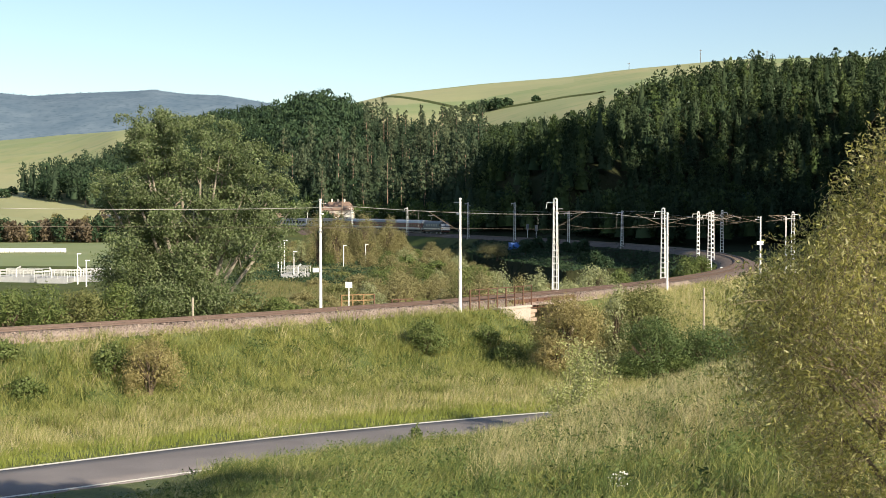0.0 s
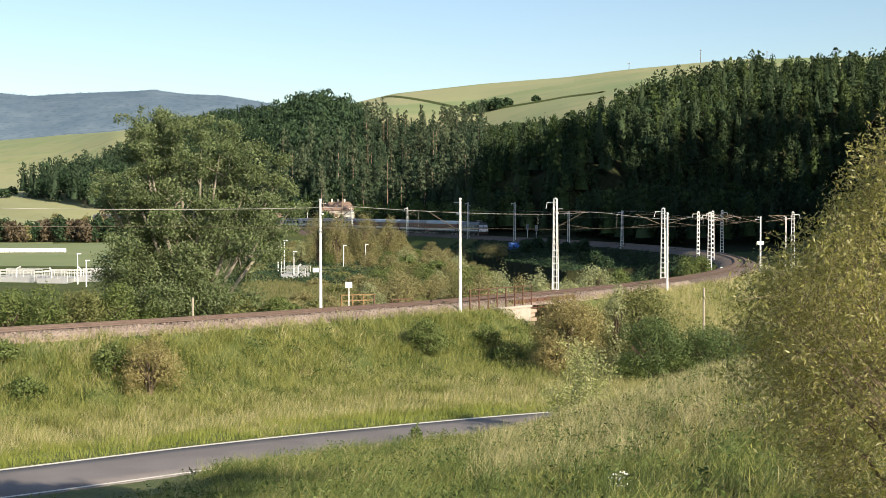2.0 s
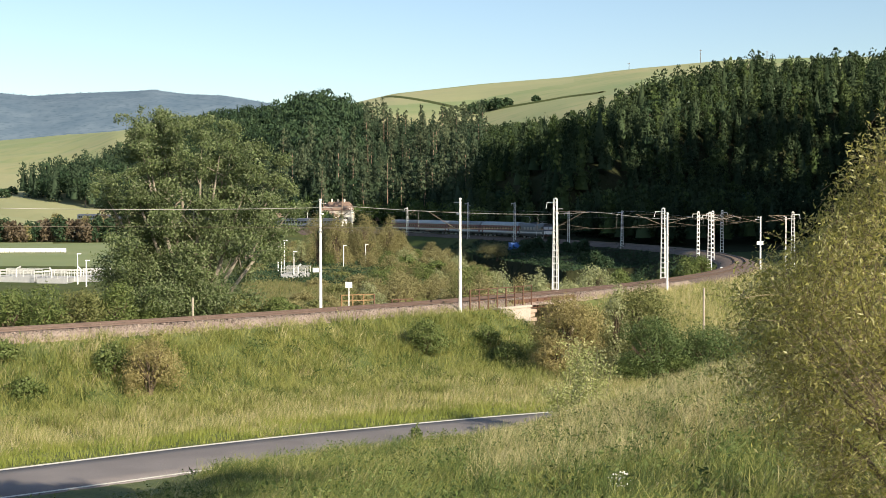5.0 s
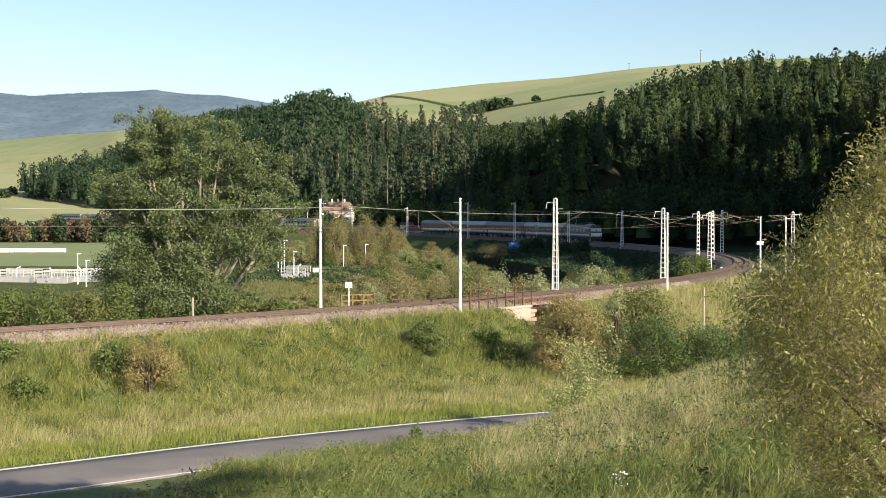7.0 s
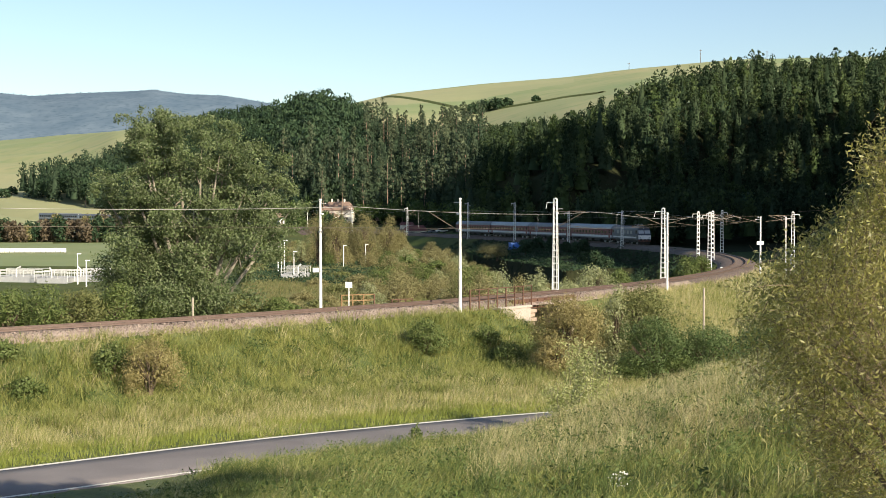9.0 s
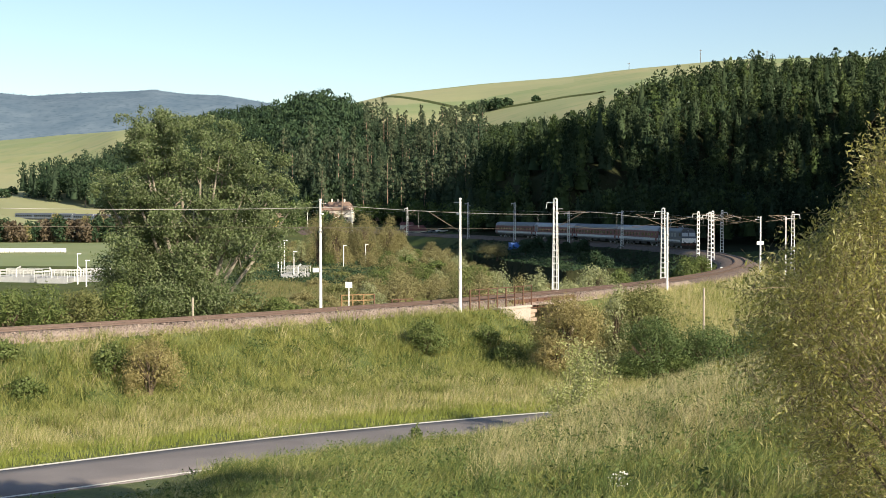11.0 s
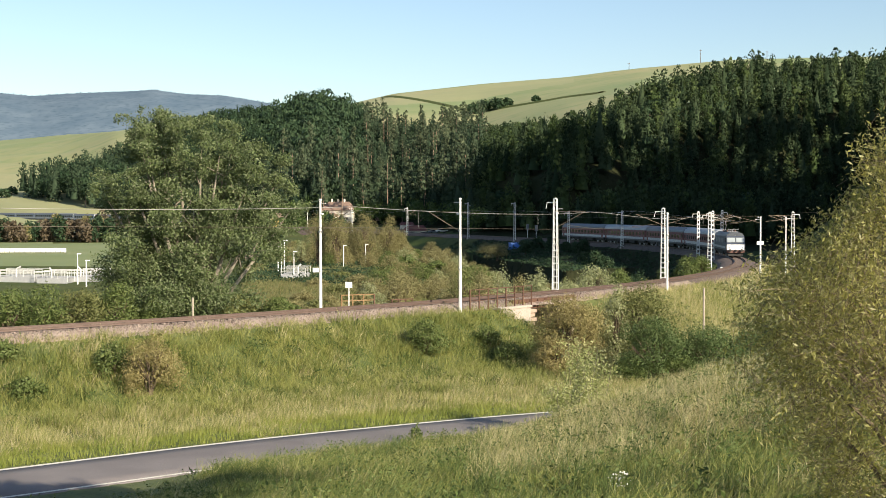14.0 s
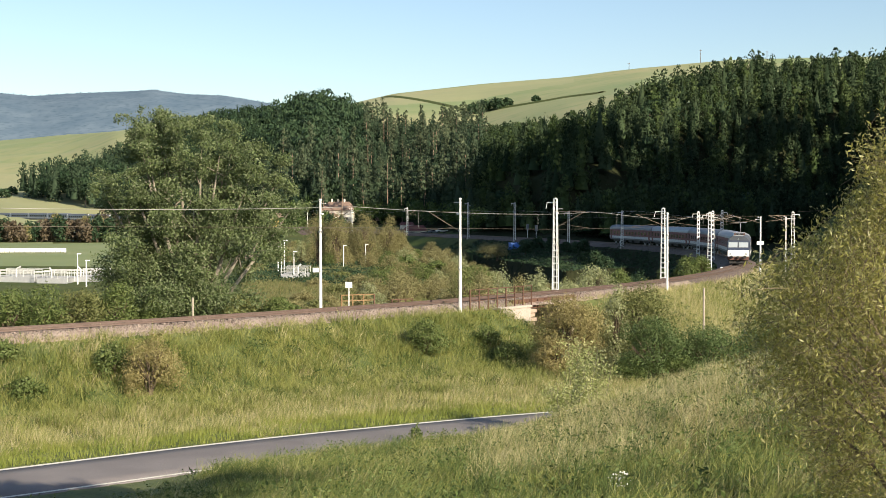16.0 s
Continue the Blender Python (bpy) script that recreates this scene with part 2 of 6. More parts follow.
RAILWAY = Line([(-149.3, 800.2), (-126.9, 743.8), (-105.7, 687.2), (-85.7, 630.5), (-66.3, 573.7), (-46.8, 516.9), (-36.7, 488.7), (-26.2, 460.5), (-15.3, 432.3), (-4.1, 404.0), (7.3, 375.6), (18.6, 347.0), (29.0, 317.9), (37.8, 288.5), (43.9, 258.8), (46.4, 229.2), (44.9, 200.0), (38.9, 171.8), (28.2, 144.9), (12.7, 119.8), (-7.6, 96.5), (-32.7, 75.4), (-62.5, 56.3)])
ROAD = Line([(-70, 12), (-40, 37), (-28, 46.2), (-17.5, 54), (-10.2, 59.6), (-3.5, 64.0), (5.5, 69), (17, 74), (34, 80), (70, 90)])
LOOP = Line([(-12.0, 483.0), (-47.0, 518.0), (-82.0, 553.0), (-117.0, 588.0), (-152.0, 623.0), (-187.0, 658.0), (-222.0, 693.0), (-270.0, 741.0), (-340.0, 811.0)])
ROAD_Z, PLAIN = -4.03, -3.7
BRIDGE_S = 731.3
BRIDGE_P, BRIDGE_T = RAILWAY.at(BRIDGE_S)


def sight(b, y):
    """x at the depth y on the line of sight b, counted in 1/2300 of the depth."""
    return (b - 784) / 2300 * y


def lerp(x, xs, ys):
    return np.interp(x, xs, ys)


def step(x, a, b):
    k = np.clip((np.asarray(x, float) - a) / (b - a), 0, 1)
    return k * k * (3 - 2 * k)


def waves(x, y, size):
    """Soft uneven relief between -1 and 1."""
    return (np.sin(x / size + 1.7 * np.sin(y / size * 0.7)) + np.sin(y / size * 1.3 + 2.1 * np.sin(x / size * 0.6)) + np.sin((x + y) / size * 2.3)) / 3


# bearing of the hills round the camera: x / y of a line of sight
AZ = [-1.2, -0.341, -0.297, -0.254, -0.158, -0.093, -0.037, 0.029, 0.094, 0.150, 0.224, 0.341, 0.5, 0.8, 1.3]
FOOT = [700, 640, 660, 700, 640, 620, 600, 420, 345, 366, 398, 428, 440, 440, 440]
EDGE = [700, 640, 660, 700, 640, 620, 600, 386, 334, 300, 330, 370, 390, 400, 400]     # where the wood begins
RAMP = [700, 640, 660, 700, 640, 620, 600, 420, 350, 366, 398, 428, 440, 440, 440]
CREST = [1500, 1500, 1400, 1150, 1000, 950, 900, 800, 450, 440, 480, 520, 540, 560, 560]
CREST_Z = [95, 86, 87, 75, 70, 71, 56, 46, 27, 39, 51, 58, 62, 50, 42]
TOP_Z = [90, 87, 92, 97, 118, 122, 141, 152, 160, 170, 180, 184, 160, 120, 100]
FAR_AZ = [-1.2, -0.341, -0.315, -0.284, -0.236, -0.223, -0.197, -0.167, -0.1, 1.3]
FAR_RIDGE = [300, 351, 341, 349, 356, 360, 347, 342, 300, 240]


def terrain(x, y):
    """The ground's height."""
    x, y = np.asarray(x, float), np.asarray(y, float)
    shape = x.shape
    x, y = x.ravel(), y.ravel()
    d = np.hypot(x, y)
    u, _ = ROAD.beside(x, y)
    u = -u                                        # positive on the camera's side
    o, s = RAILWAY.beside(x, y)
    # camera's slope and the grassy rise beside the road
    near = lerp(u, [3.4, 6, 12, 25, 40, 55, 90, 200], [-4.0, -3.7, -2.8, -0.7, 1.9, 5.5, 9, 12])
    rise = 2.6 * step(x, 0.5, 16) * step(u, 4.4, 10) * (1 - step(u, 22, 42))
    near = near + rise + 0.10 * waves(x, y, 1.3) * step(u, 3.5, 6)
    base = np.where(u > 0, near, ROAD_Z - 0.02 + 0.12 * waves(x, y, 2.1) * step(-u, 3.5, 6))
    floor = PLAIN - 4.6 * step(x / np.maximum(y, 30), -0.035, 0.05) * step(y, 120, 175)
    base = np.where((u < -4) & (o < 0), floor + 0.3 * waves(x, y, 19), base)
    base = np.where((d > 140) & (y > 60), np.minimum(base, np.where(o < 0, floor, PLAIN) + 0.3 * waves(x, y, 19)), base)
    # hills by bearing
    a = np.where(y > 1, x / np.maximum(y, 1), np.where(x > 0, 9, -9))
    r = y * np.sqrt(1 + 0 * a)
    foot, crest, cz, tz = (lerp(a, AZ, v) for v in (FOOT, CREST, CREST_Z, TOP_Z))
    fz = lerp(a, FAR_AZ, FAR_RIDGE)
    k = np.clip((r - foot) / (crest - foot), 0, 1)
    ramp = lerp(a, AZ, RAMP)
    steep = 14 * step(a, .01, .05) * (1 - step(a, .12, .18)) * step(k, 0, .10) * (1 - step(k, .25, .9))
    hill = PLAIN + 4.5 * step(r, ramp - 120, ramp) + steep + (cz - 1) * (0.75 * k + 0.25 * step(k, 0, 1)) + 1.2 * waves(x, y, 23) * step(k, 0, .2)
    hill = np.where(r > crest, cz + (tz - cz) * np.clip((r - crest) / np.maximum(1500 - crest, 1), 0, 1) ** lerp(a, [-.04, .03], [.9, 1.15]), hill)
    hill = np.where(r > 1500, tz - (tz - 40) * step(r, 1500, 2300), hill)
    hill = np.where(r > 2300, 40 + (fz - 40) * step(r, 2300, 3900), hill)
    hill = hill * (r > 0) + np.where(r <= 0, 5, 0)
    base = np.where((r > ramp - 120) & (y > 0), np.maximum(base, hill), base)
    # hill shoulder with forest beside the curve, out of view, raised to cast shade
    across, behind = .755 * x + .656 * y, .755 * y - .656 * x
    shade_spur = lerp(across, [180, 188, 195, 215, 235, 253, 274, 286, 303, 350, 397, 440, 480], [0, 32, 60, 78, 88, 98, 108, 110, 107, 109, 124, 116, 0]) * np.exp(-((behind - 85) / 28) ** 2)
    base = np.where((y > 60) & (shade_spur > 0.5), np.maximum(base, shade_spur - 3), base)
    # railway formation, on a bank or in a cutting
    ao = np.abs(o)
    low = np.where(o > 0, -0.66 - np.maximum(ao - 2.8, 0) / 2.1, -0.85 - np.maximum(ao - 3.1, 0) / np.where(s > 737, 6.5, 1.6))
    high = -0.85 + np.maximum(ao - 5.0, 0) * 1.05
    z = np.where(ao > 62, base, np.clip(base, low, np.maximum(high, low)))
    z = np.where((ao < 2.5) | ((o < 0) & (ao < 3.1)), -0.85, z)
    # bed of the loop line
    lo, ls = LOOP.beside(x, y)
    bed = -0.78 + loop_rise(ls)
    lo = np.abs(lo)
    z = np.where((lo < 34) & (ls > 45) & (ls < LOOP.s[-1] - 4), np.clip(z, bed - np.maximum(lo - 3, 0) * .6, bed + np.maximum(lo - 4, 0) * .55), z)
    # road bed
    z = np.where(np.abs(u) < 3.3, ROAD_Z - 0.06, z)
    # brook under the bridge
    rel = np.stack([x - BRIDGE_P[0], y - BRIDGE_P[1]])
    along = rel[0] * BRIDGE_T[0] + rel[1] * BRIDGE_T[1]
    cut = -5.0 + np.maximum(np.abs(along) - 3.0, 0) * np.where(ao < 2.95, 30.0, 0.85)
    z = np.where((ao < 22) & (u < -6), np.minimum(z, np.maximum(cut, -5.0)), z)
    return z.reshape(shape)


def loop_rise(s):
    """The loop line climbs a little as it leaves the station."""
    return 1.8 * step(s, 110, 290)


def ground_z(x, y):
    return float(terrain(np.array([x]), np.array([y]))[0])


# ---- ground: one sheet to the horizon ----
def build_ground():
    ang = np.radians(np.r_[np.arange(-180, -22, 4), np.arange(-22, 22, 0.22), np.arange(22, 183, 4)])
    rad = np.r_[0.0, np.arange(3, 24, 3), np.arange(24, 140, 0.65), np.arange(140, 420, 2.2), np.arange(420, 1600, 14), np.arange(1600, 4300, 60)]
    A, R = np.meshgrid(ang, rad)
    X, Y = R * np.sin(A), R * np.cos(A)
    Z = terrain(X, Y)
    V = np.stack([X, Y, Z], -1).reshape(-1, 3)
    n, k = len(rad), len(ang)
    i = (np.arange(n - 1)[:, None] * k + np.arange(k - 1)[None, :]).ravel()
    F = np.stack([i, i + 1, i + k + 1, i + k], 1)[:, ::-1]
    c = V[F].mean(1)
    x, y = c[:, 0], c[:, 1]
    a = np.where(y > 1, x / np.maximum(y, 1), 9)
    foot, crest = lerp(a, AZ, EDGE), lerp(a, AZ, CREST)
    o, _ = RAILWAY.beside(x, y)
    idx = np.where((y > 130) | ((o < -4) & (y > 60)), 1, 0)
    idx = np.where((y > 250) & (y < 436) & (a < -0.20), 2, idx)
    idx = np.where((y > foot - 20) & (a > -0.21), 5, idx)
    # inner slope of the curve: its shade is painted as dark ground
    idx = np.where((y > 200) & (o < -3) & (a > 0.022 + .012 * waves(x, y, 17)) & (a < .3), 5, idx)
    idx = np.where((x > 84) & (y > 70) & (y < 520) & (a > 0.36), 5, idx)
    idx = np.where((y > foot - 140) & (a < -0.205), 4, idx)
    idx = np.where((y > 980) & (a < -0.205), 3, idx)
    idx = np.where((y > crest + 12) & (a > -0.15), 3, idx)
    idx = np.where((y > lerp(a, [-.06, .09, .2], [1230, 1330, 1480])) & (y < 1490) & (a > -0.06) & (a < .1), 4, idx)
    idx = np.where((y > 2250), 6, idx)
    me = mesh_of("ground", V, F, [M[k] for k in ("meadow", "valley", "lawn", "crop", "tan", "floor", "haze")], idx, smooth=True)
    return tagged(new("ground", me), "grassy valley floor, banks and field-covered hills", "ground", kind="structure")


build_ground()


# ---- road ----
def ribbon(line, s0, s1, ds, offs, zs, zfun=None):
    """A strip along a line: offsets and heights across it."""
    S = np.arange(s0, s1 + ds / 2, ds)
    V = []
    for s in S:
        for o, z in zip(offs, zs):
            p, _ = line.at(s, o)
            V.append((p[0], p[1], z))
    k = len(offs)
    i = (np.arange(len(S) - 1)[:, None] * k + np.arange(k - 1)[None, :]).ravel()
    return np.array(V), np.stack([i, i + k, i + k + 1, i + 1], 1)[:, ::-1]


def build_road():
    L = ROAD.s[-1]
    V, F = ribbon(ROAD, 0, L, 1.0, [-2.95, -2.9, -1.4, 0, 1.4, 2.9, 2.95], [ROAD_Z - .08, ROAD_Z, ROAD_Z + .03, ROAD_Z + .045, ROAD_Z + .03, ROAD_Z, ROAD_Z - .08])
    road = tagged(new("road", mesh_of("road", V, F, M["asphalt"], smooth=True)), "narrow grey asphalt country road between grass verges", "road", kind="structure")
    for o0, o1, name in ((-2.86, -2.66, "edge_line"), (2.60, 2.88, "edge_line")):
        V, F = ribbon(ROAD, 0, L, 1.0, [o0, o1], [ROAD_Z + .009, ROAD_Z + .012])
        part(name, mesh_of(name, V, F, M["line"]), parent=road, label="worn white edge line")
    V, F = ribbon(ROAD, 5, 52, 1.0, [-4.6, -4.0, -2.95], [ROAD_Z - .05, ROAD_Z - .005, ROAD_Z - .012])
    part("gravel_shoulder", mesh_of("gravel_shoulder", V, F, M["gravel"]), parent=road, label="pale gravel shoulder")


build_road()


# ---- railway ----
def build_railway():
    L = RAILWAY.s[-1]
    V, F = ribbon(RAILWAY, 120, L, 1.5, [-3.2, -2.75, -1.7, 1.7, 2.4, 2.85], [-0.95, -0.6, -0.22, -0.22, -0.5, -0.75])
    V[:, 2] += rng.normal(0, 0.02, len(V))
    ss = np.repeat(120 + 1.5 * np.arange(len(F) // 5), 5)
    col = np.tile([0, 1, 2, 3, 4], len(F) // 5)
    idx = np.where((col == 2) | (col == 1) | (ss < 700), 1, 0)
    bed = tagged(new("track_bed", mesh_of("track_bed", V, F, [M["ballast"], M["rust_ballast"]], idx)), "pale stone ballast bed stained brown between the rails", "ballast", kind="structure")
    for o in (-0.755, 0.755):
        V, F = ribbon(RAILWAY, 120, L, 1.0, [o - .07, o - .012, o - .036, o - .036, o + .036, o + .036, o + .012, o + .07], [-.17, -.15, -.05, 0, 0, -.05, -.15, -.17])
        part("rail", mesh_of("rail", V, F, M["rail"]), parent=bed, label="rusty steel rail")
    bm = box_bm(-0.13, 0.13, -1.25, 1.25, -0.30, -0.165, bevel=0.02)
    me = bpy.data.meshes.new("sleeper")
    bm.to_mesh(me)
    bm.free()
    me.materials.append(M["sleeper"])
    s = L - 2
    for i in range(300):
        p, t = RAILWAY.at(s)
        part("sleeper", me, parent=bed, m=pose(p[0], p[1], 0, 0, 0, math.degrees(math.atan2(t[1], t[0]))))
        s -= 0.62
    Vb = np.array([v.co for v in me.vertices])
    Fb = [list(p.vertices) for p in me.polygons if len(p.vertices) == 4]
    VV, FF, n = [], [], 0
    while s > 420:
        p, t = RAILWAY.at(s)
        R = np.array([[t[0], -t[1], 0], [t[1], t[0], 0], [0, 0, 1]])
        VV.append(Vb @ R.T + (p[0], p[1], 0))
        FF.append(np.array(Fb) + n)
        n += len(Vb)
        s -= 0.62
    tagged(part("far_sleepers", mesh_of("far_sleepers", np.vstack(VV), np.vstack(FF), M["sleeper"]), parent=bed), kind="stuff")
    # loose ballast stones on the sunny shoulder
    n = 13000
    s, o = rng.uniform(705, L, n), np.where(rng.random(n) < 0.6, rng.uniform(1.2, 2.75, n), rng.uniform(-3.2, 1.2, n))
    b = np.interp(s, RAILWAY.s, RAILWAY.p[:, 0]) - np.interp(s, RAILWAY.s, RAILWAY.t[:, 1]) * o
    py = np.interp(s, RAILWAY.s, RAILWAY.p[:, 1]) + np.interp(s, RAILWAY.s, RAILWAY.t[:, 0]) * o
    pz = np.interp(np.abs(o), [0, 1.7, 2.4, 2.85, 3.2], [-.22, -.22, -.5, -.72, -.95])
    tet = np.array([(1, 1, 1), (-1, -1, 1), (-1, 1, -1), (1, -1, -1), (0, 0, 1.3)]) * 0.6
    V = (np.stack([b, py, pz], 1)[:, None, :] + tet[None] * rng.uniform(.05, .13, (n, 1, 1)) * rng.uniform(.6, 1.2, (n, 5, 1)))
    F = (np.arange(n)[:, None, None] * 5 + np.array([(0, 1, 4), (0, 2, 1), (0, 3, 2), (1, 2, 3), (0, 4, 3), (1, 3, 4)])[None]).reshape(-1, 3)
    tagged(part("loose_stones", mesh_of("loose_stones", V.reshape(-1, 3), F, M["ballast"]), parent=bed), kind="stuff")


build_railway()


def heading(t):
    return math.degrees(math.atan2(t[1], t[0]))


# ---- masts and wires ----
def lattice_bm(h, w0, w1, r=0.03, bays=12, flat=False):
    bm = bmesh.new()
    dep = (lambda w: w * 0.55) if flat else (lambda w: w)
    for sx in (-1, 1):
        for sy in (-1, 1):
            bar(bm, (sx * w0 / 2, sy * dep(w0) / 2, 0), (sx * w1 / 2, sy * dep(w1) / 2, h), r * 1.5, r * 1.3, 4)
    for i in range(bays + 1):
        z = h * i / bays
        w = w0 + (w1 - w0) * i / bays
        for sy in (-1, 1):
            bar(bm, (-w / 2, sy * dep(w) / 2, z), (w / 2, sy * dep(w) / 2, z), r * 1.3, n=4)
        for sx in (-1, 1):
            bar(bm, (sx * w / 2, -dep(w) / 2, z), (sx * w / 2, dep(w) / 2, z), r, n=4)
    return bm


def mast_rise(s):
    """How high the carrier hangs over the contact wire: less in the tight curve."""
    return float(lerp(s, [570, 595, 700, 716], [1.55, .95, .95, 1.6]))


def mast(s, off, h, kind, reach=0.0, label="", z0=-0.85, bracket=True):
    """A catenary mast beside the track; reach is how far its bracket goes over the track."""
    p, t = RAILWAY.at(s, off)
    m = pose(p[0], p[1], z0, 0, 0, heading(t) + (90 if off < 0 else -90))       # local +x points to the track
    ob = thing("catenary_mast", m, label, "mast", "masts of the overhead line")
    hh = h - z0
    if kind == "pole":
        part("pole", bar_bm((0, 0, -0.4), (0, 0, hh), 0.135, 0.085, 10), M["mast"], ob)
        for z in (hh * .38, hh * .72):
            part("clamp", bar_bm((0, 0, z), (0, 0, z + .12), .15, n=10), M["steel"], ob)
    elif kind == "lattice":
        part("lattice", lattice_bm(hh, 0.52, 0.30, 0.035, 15, True), M["mast"], ob)
        part("footing", box_bm(-.4, .4, -.35, .35, -.5, .12, bevel=.04), M["concrete"], ob)
    elif kind == "panel":
        bm = bmesh.new()
        for sx in (-1, 1):
            for i in range(1):
                bar(bm, (sx * .24, 0, -.3), (sx * .15, 0, hh), .075, .06, 4)
        n = 11
        for i in range(n + 1):
            z = hh * i / n
            w = .24 - .09 * i / n
            box(bm, -w, w, -.05, .05, z - .13, z + .13)
        part("panel_post", bm, M["mast"], ob)
        part("footing", box_bm(-.4, .4, -.35, .35, -.5, .12, bevel=.04), M["concrete"], ob)
    part("cap", bar_bm((0, 0, hh - .02), (0, 0, hh + .10), .13, .10, 8), M["mast"], ob)
    if bracket and reach:
        c = 5.5 - z0
        rise = mast_rise(s)
        part("cantilever", bar_bm((0.1, 0, c + .1), (reach, 0, c + rise), .026), M["tanarm"], ob)
        part("tie_bar", bar_bm((0.1, 0, c + rise), (reach, 0, c + rise), .017), M["tanarm"], ob)
        part("steady_arm", bar_bm((0.6, 0, c + .40), (reach + .4, 0, c + .08), .017), M["tanarm"], ob)
        if kind == "pole":
            part("top_bracket", bar_bm((-.12, 0, hh - .25), (.65, 0, hh - .25), .032, n=5), M["mast"], ob)
        else:
            arm = part("feeder_arm", bar_bm((-.95, 0, hh - .35), (.15, 0, hh - .35), .045, n=6), M["mast"], ob)
            part("hanger", bar_bm((-.92, 0, hh - .37), (-1.05, 0, hh - .95), .035, n=6), M["mast"], arm)
            part("cross_arm", bar_bm((-.35, 0, hh - .95), (.8, 0, hh - .95), .03, n=6), M["mast"], ob)
        bm = bmesh.new()
        for k in range(4):
            bar(bm, (.16 + .05 * k, 0, c + rise - .15), (.18 + .05 * k, 0, c + rise - .15), .075, n=8)
        part("insulator", bm, M["white"], ob)
    return ob


POLE, LAT, PAN = "white concrete overhead-line pole beside the track", "white steel lattice overhead-line mast beside the track", "pale slotted overhead-line post beside the track"
MASTS = [(751.8, -3.4, 8.0, "pole", 3.2, POLE), (742.7, 2.75, 8.1, "pole", 3.4, POLE), (720.6, -3.4, 8.3, "lattice", 3.2, LAT), (694.0, -3.2, 7.4, "lattice", 3.0, LAT),
         (709.3, 2.9, 6.9, "pole", 3.4, POLE), (665.1, -3.4, 6.9, "lattice", 3.2, LAT), (630.4, -3.0, 7.0, "panel", 3.0, PAN), (613.4, -3.0, 6.9, "panel", 3.0, PAN),
         (668.9, 3.4, 6.3, "pole", 3.2, POLE), (603.4, 3.2, 7.1, "lattice", 3.0, LAT), (558.2, -3.0, 7.0, "lattice", 3.0, LAT), (525.6, -3.0, 6.9, "lattice", 3.0, LAT),
         (491.6, -3.0, 9.2, "lattice", 3.0, LAT), (459.7, -3.0, 9.4, "lattice", 3.0, LAT), (257.3, 3.0, 7.5, "pole", 3.0, POLE), (232.3, 3.0, 7.5, "pole", 3.0, POLE), (410.0, -3.0, 8.0, "lattice", 3.0, LAT), (350.0, -3.0, 8.0, "lattice", 3.0, LAT)]
MAST_OBS = [mast(*row) for row in MASTS]
mast(640.0, 8.0, 6.9, "lattice", 2.6, LAT, -1.7)
mast(649.0, 6.3, 6.2, "pole", 2.4, POLE, -2.1)
part("plate", box_bm(-.03, .03, -.75, -.2, 3.35, 3.68, bevel=.01), M["white"], MAST_OBS[0], "small white plate")


def wire_curve(name, pts, r, label, parent=None):
    cu = bpy.data.curves.new(name, "CURVE")
    cu.dimensions, cu.bevel_depth, cu.bevel_resolution = "3D", r, 0
    sp = cu.splines.new("POLY")
    sp.points.add(len(pts) - 1)
    for q, p in zip(sp.points, pts):
        q.co = (*p, 1)
    cu.materials.append(M["darkwire" if name == "contact_wire" else "wire"])
    ob = new(name, cu)
    return tagged(ob, label, "wire", "overhead line") if parent is None else ob


def build_wires():
    stops = [150, 232.3, 290, 350, 410, 459.7, 491.6, 525.6, 558.2, 611.9, 630.4, 668.9, 694.0, 719.7, 751.5, 800, 820]
    contact, carrier = [], []
    for a, b in zip(stops[:-1], stops[1:]):
        n = 14
        for i in range(n):
            k = i / n
            s = a + (b - a) * k
            p, _ = RAILWAY.at(s, 0.25 * math.sin(s * 0.06))
            up = lerp(s, [725, 752, 800], [0, .45, 1.0])
            contact.append((p[0], p[1], 5.5 + up))
            carrier.append((p[0], p[1], 5.5 + mast_rise(s) + up - .05 - 2.2 * k * (1 - k) * min(1, (b - a) / 60)))
    ob = wire_curve("contact_wire", contact, 0.012, "taut copper contact wire over the rails")
    wire_curve("carrier_wire", carrier, 0.018, "sagging carrier wire of the overhead line")
    for i in range(4, len(contact), 7):
        if carrier[i][1] < 330:
            wire_curve("dropper", [contact[i], carrier[i]], 0.008, "", ob).parent = ob


build_wires()


# ---- the train ----
V_TRAIN, S_FRONT = 14.25, 435.7      # metres a second, and where the buffers stand at the start


def car_loft(half, stations, material, parent, name):
    """A closed body: one outline across, given at several places along x with its own scale."""
    bm = bmesh.new()
    rings = []
    for x, sy, outline in stations:
        rings.append([bm.verts.new((x, y * sy, z)) for y, z in outline])
    n = len(rings[0])
    for a, b in zip(rings[:-1], rings[1:]):
        for i in range(n):
            bm.faces.new((a[i], a[(i + 1) % n], b[(i + 1) % n], b[i]))
    bm.faces.new(rings[0])
    bm.faces.new(rings[-1][::-1])
    bmesh.ops.recalc_face_normals(bm, faces=bm.faces)
    return part(name, bm, material, parent)


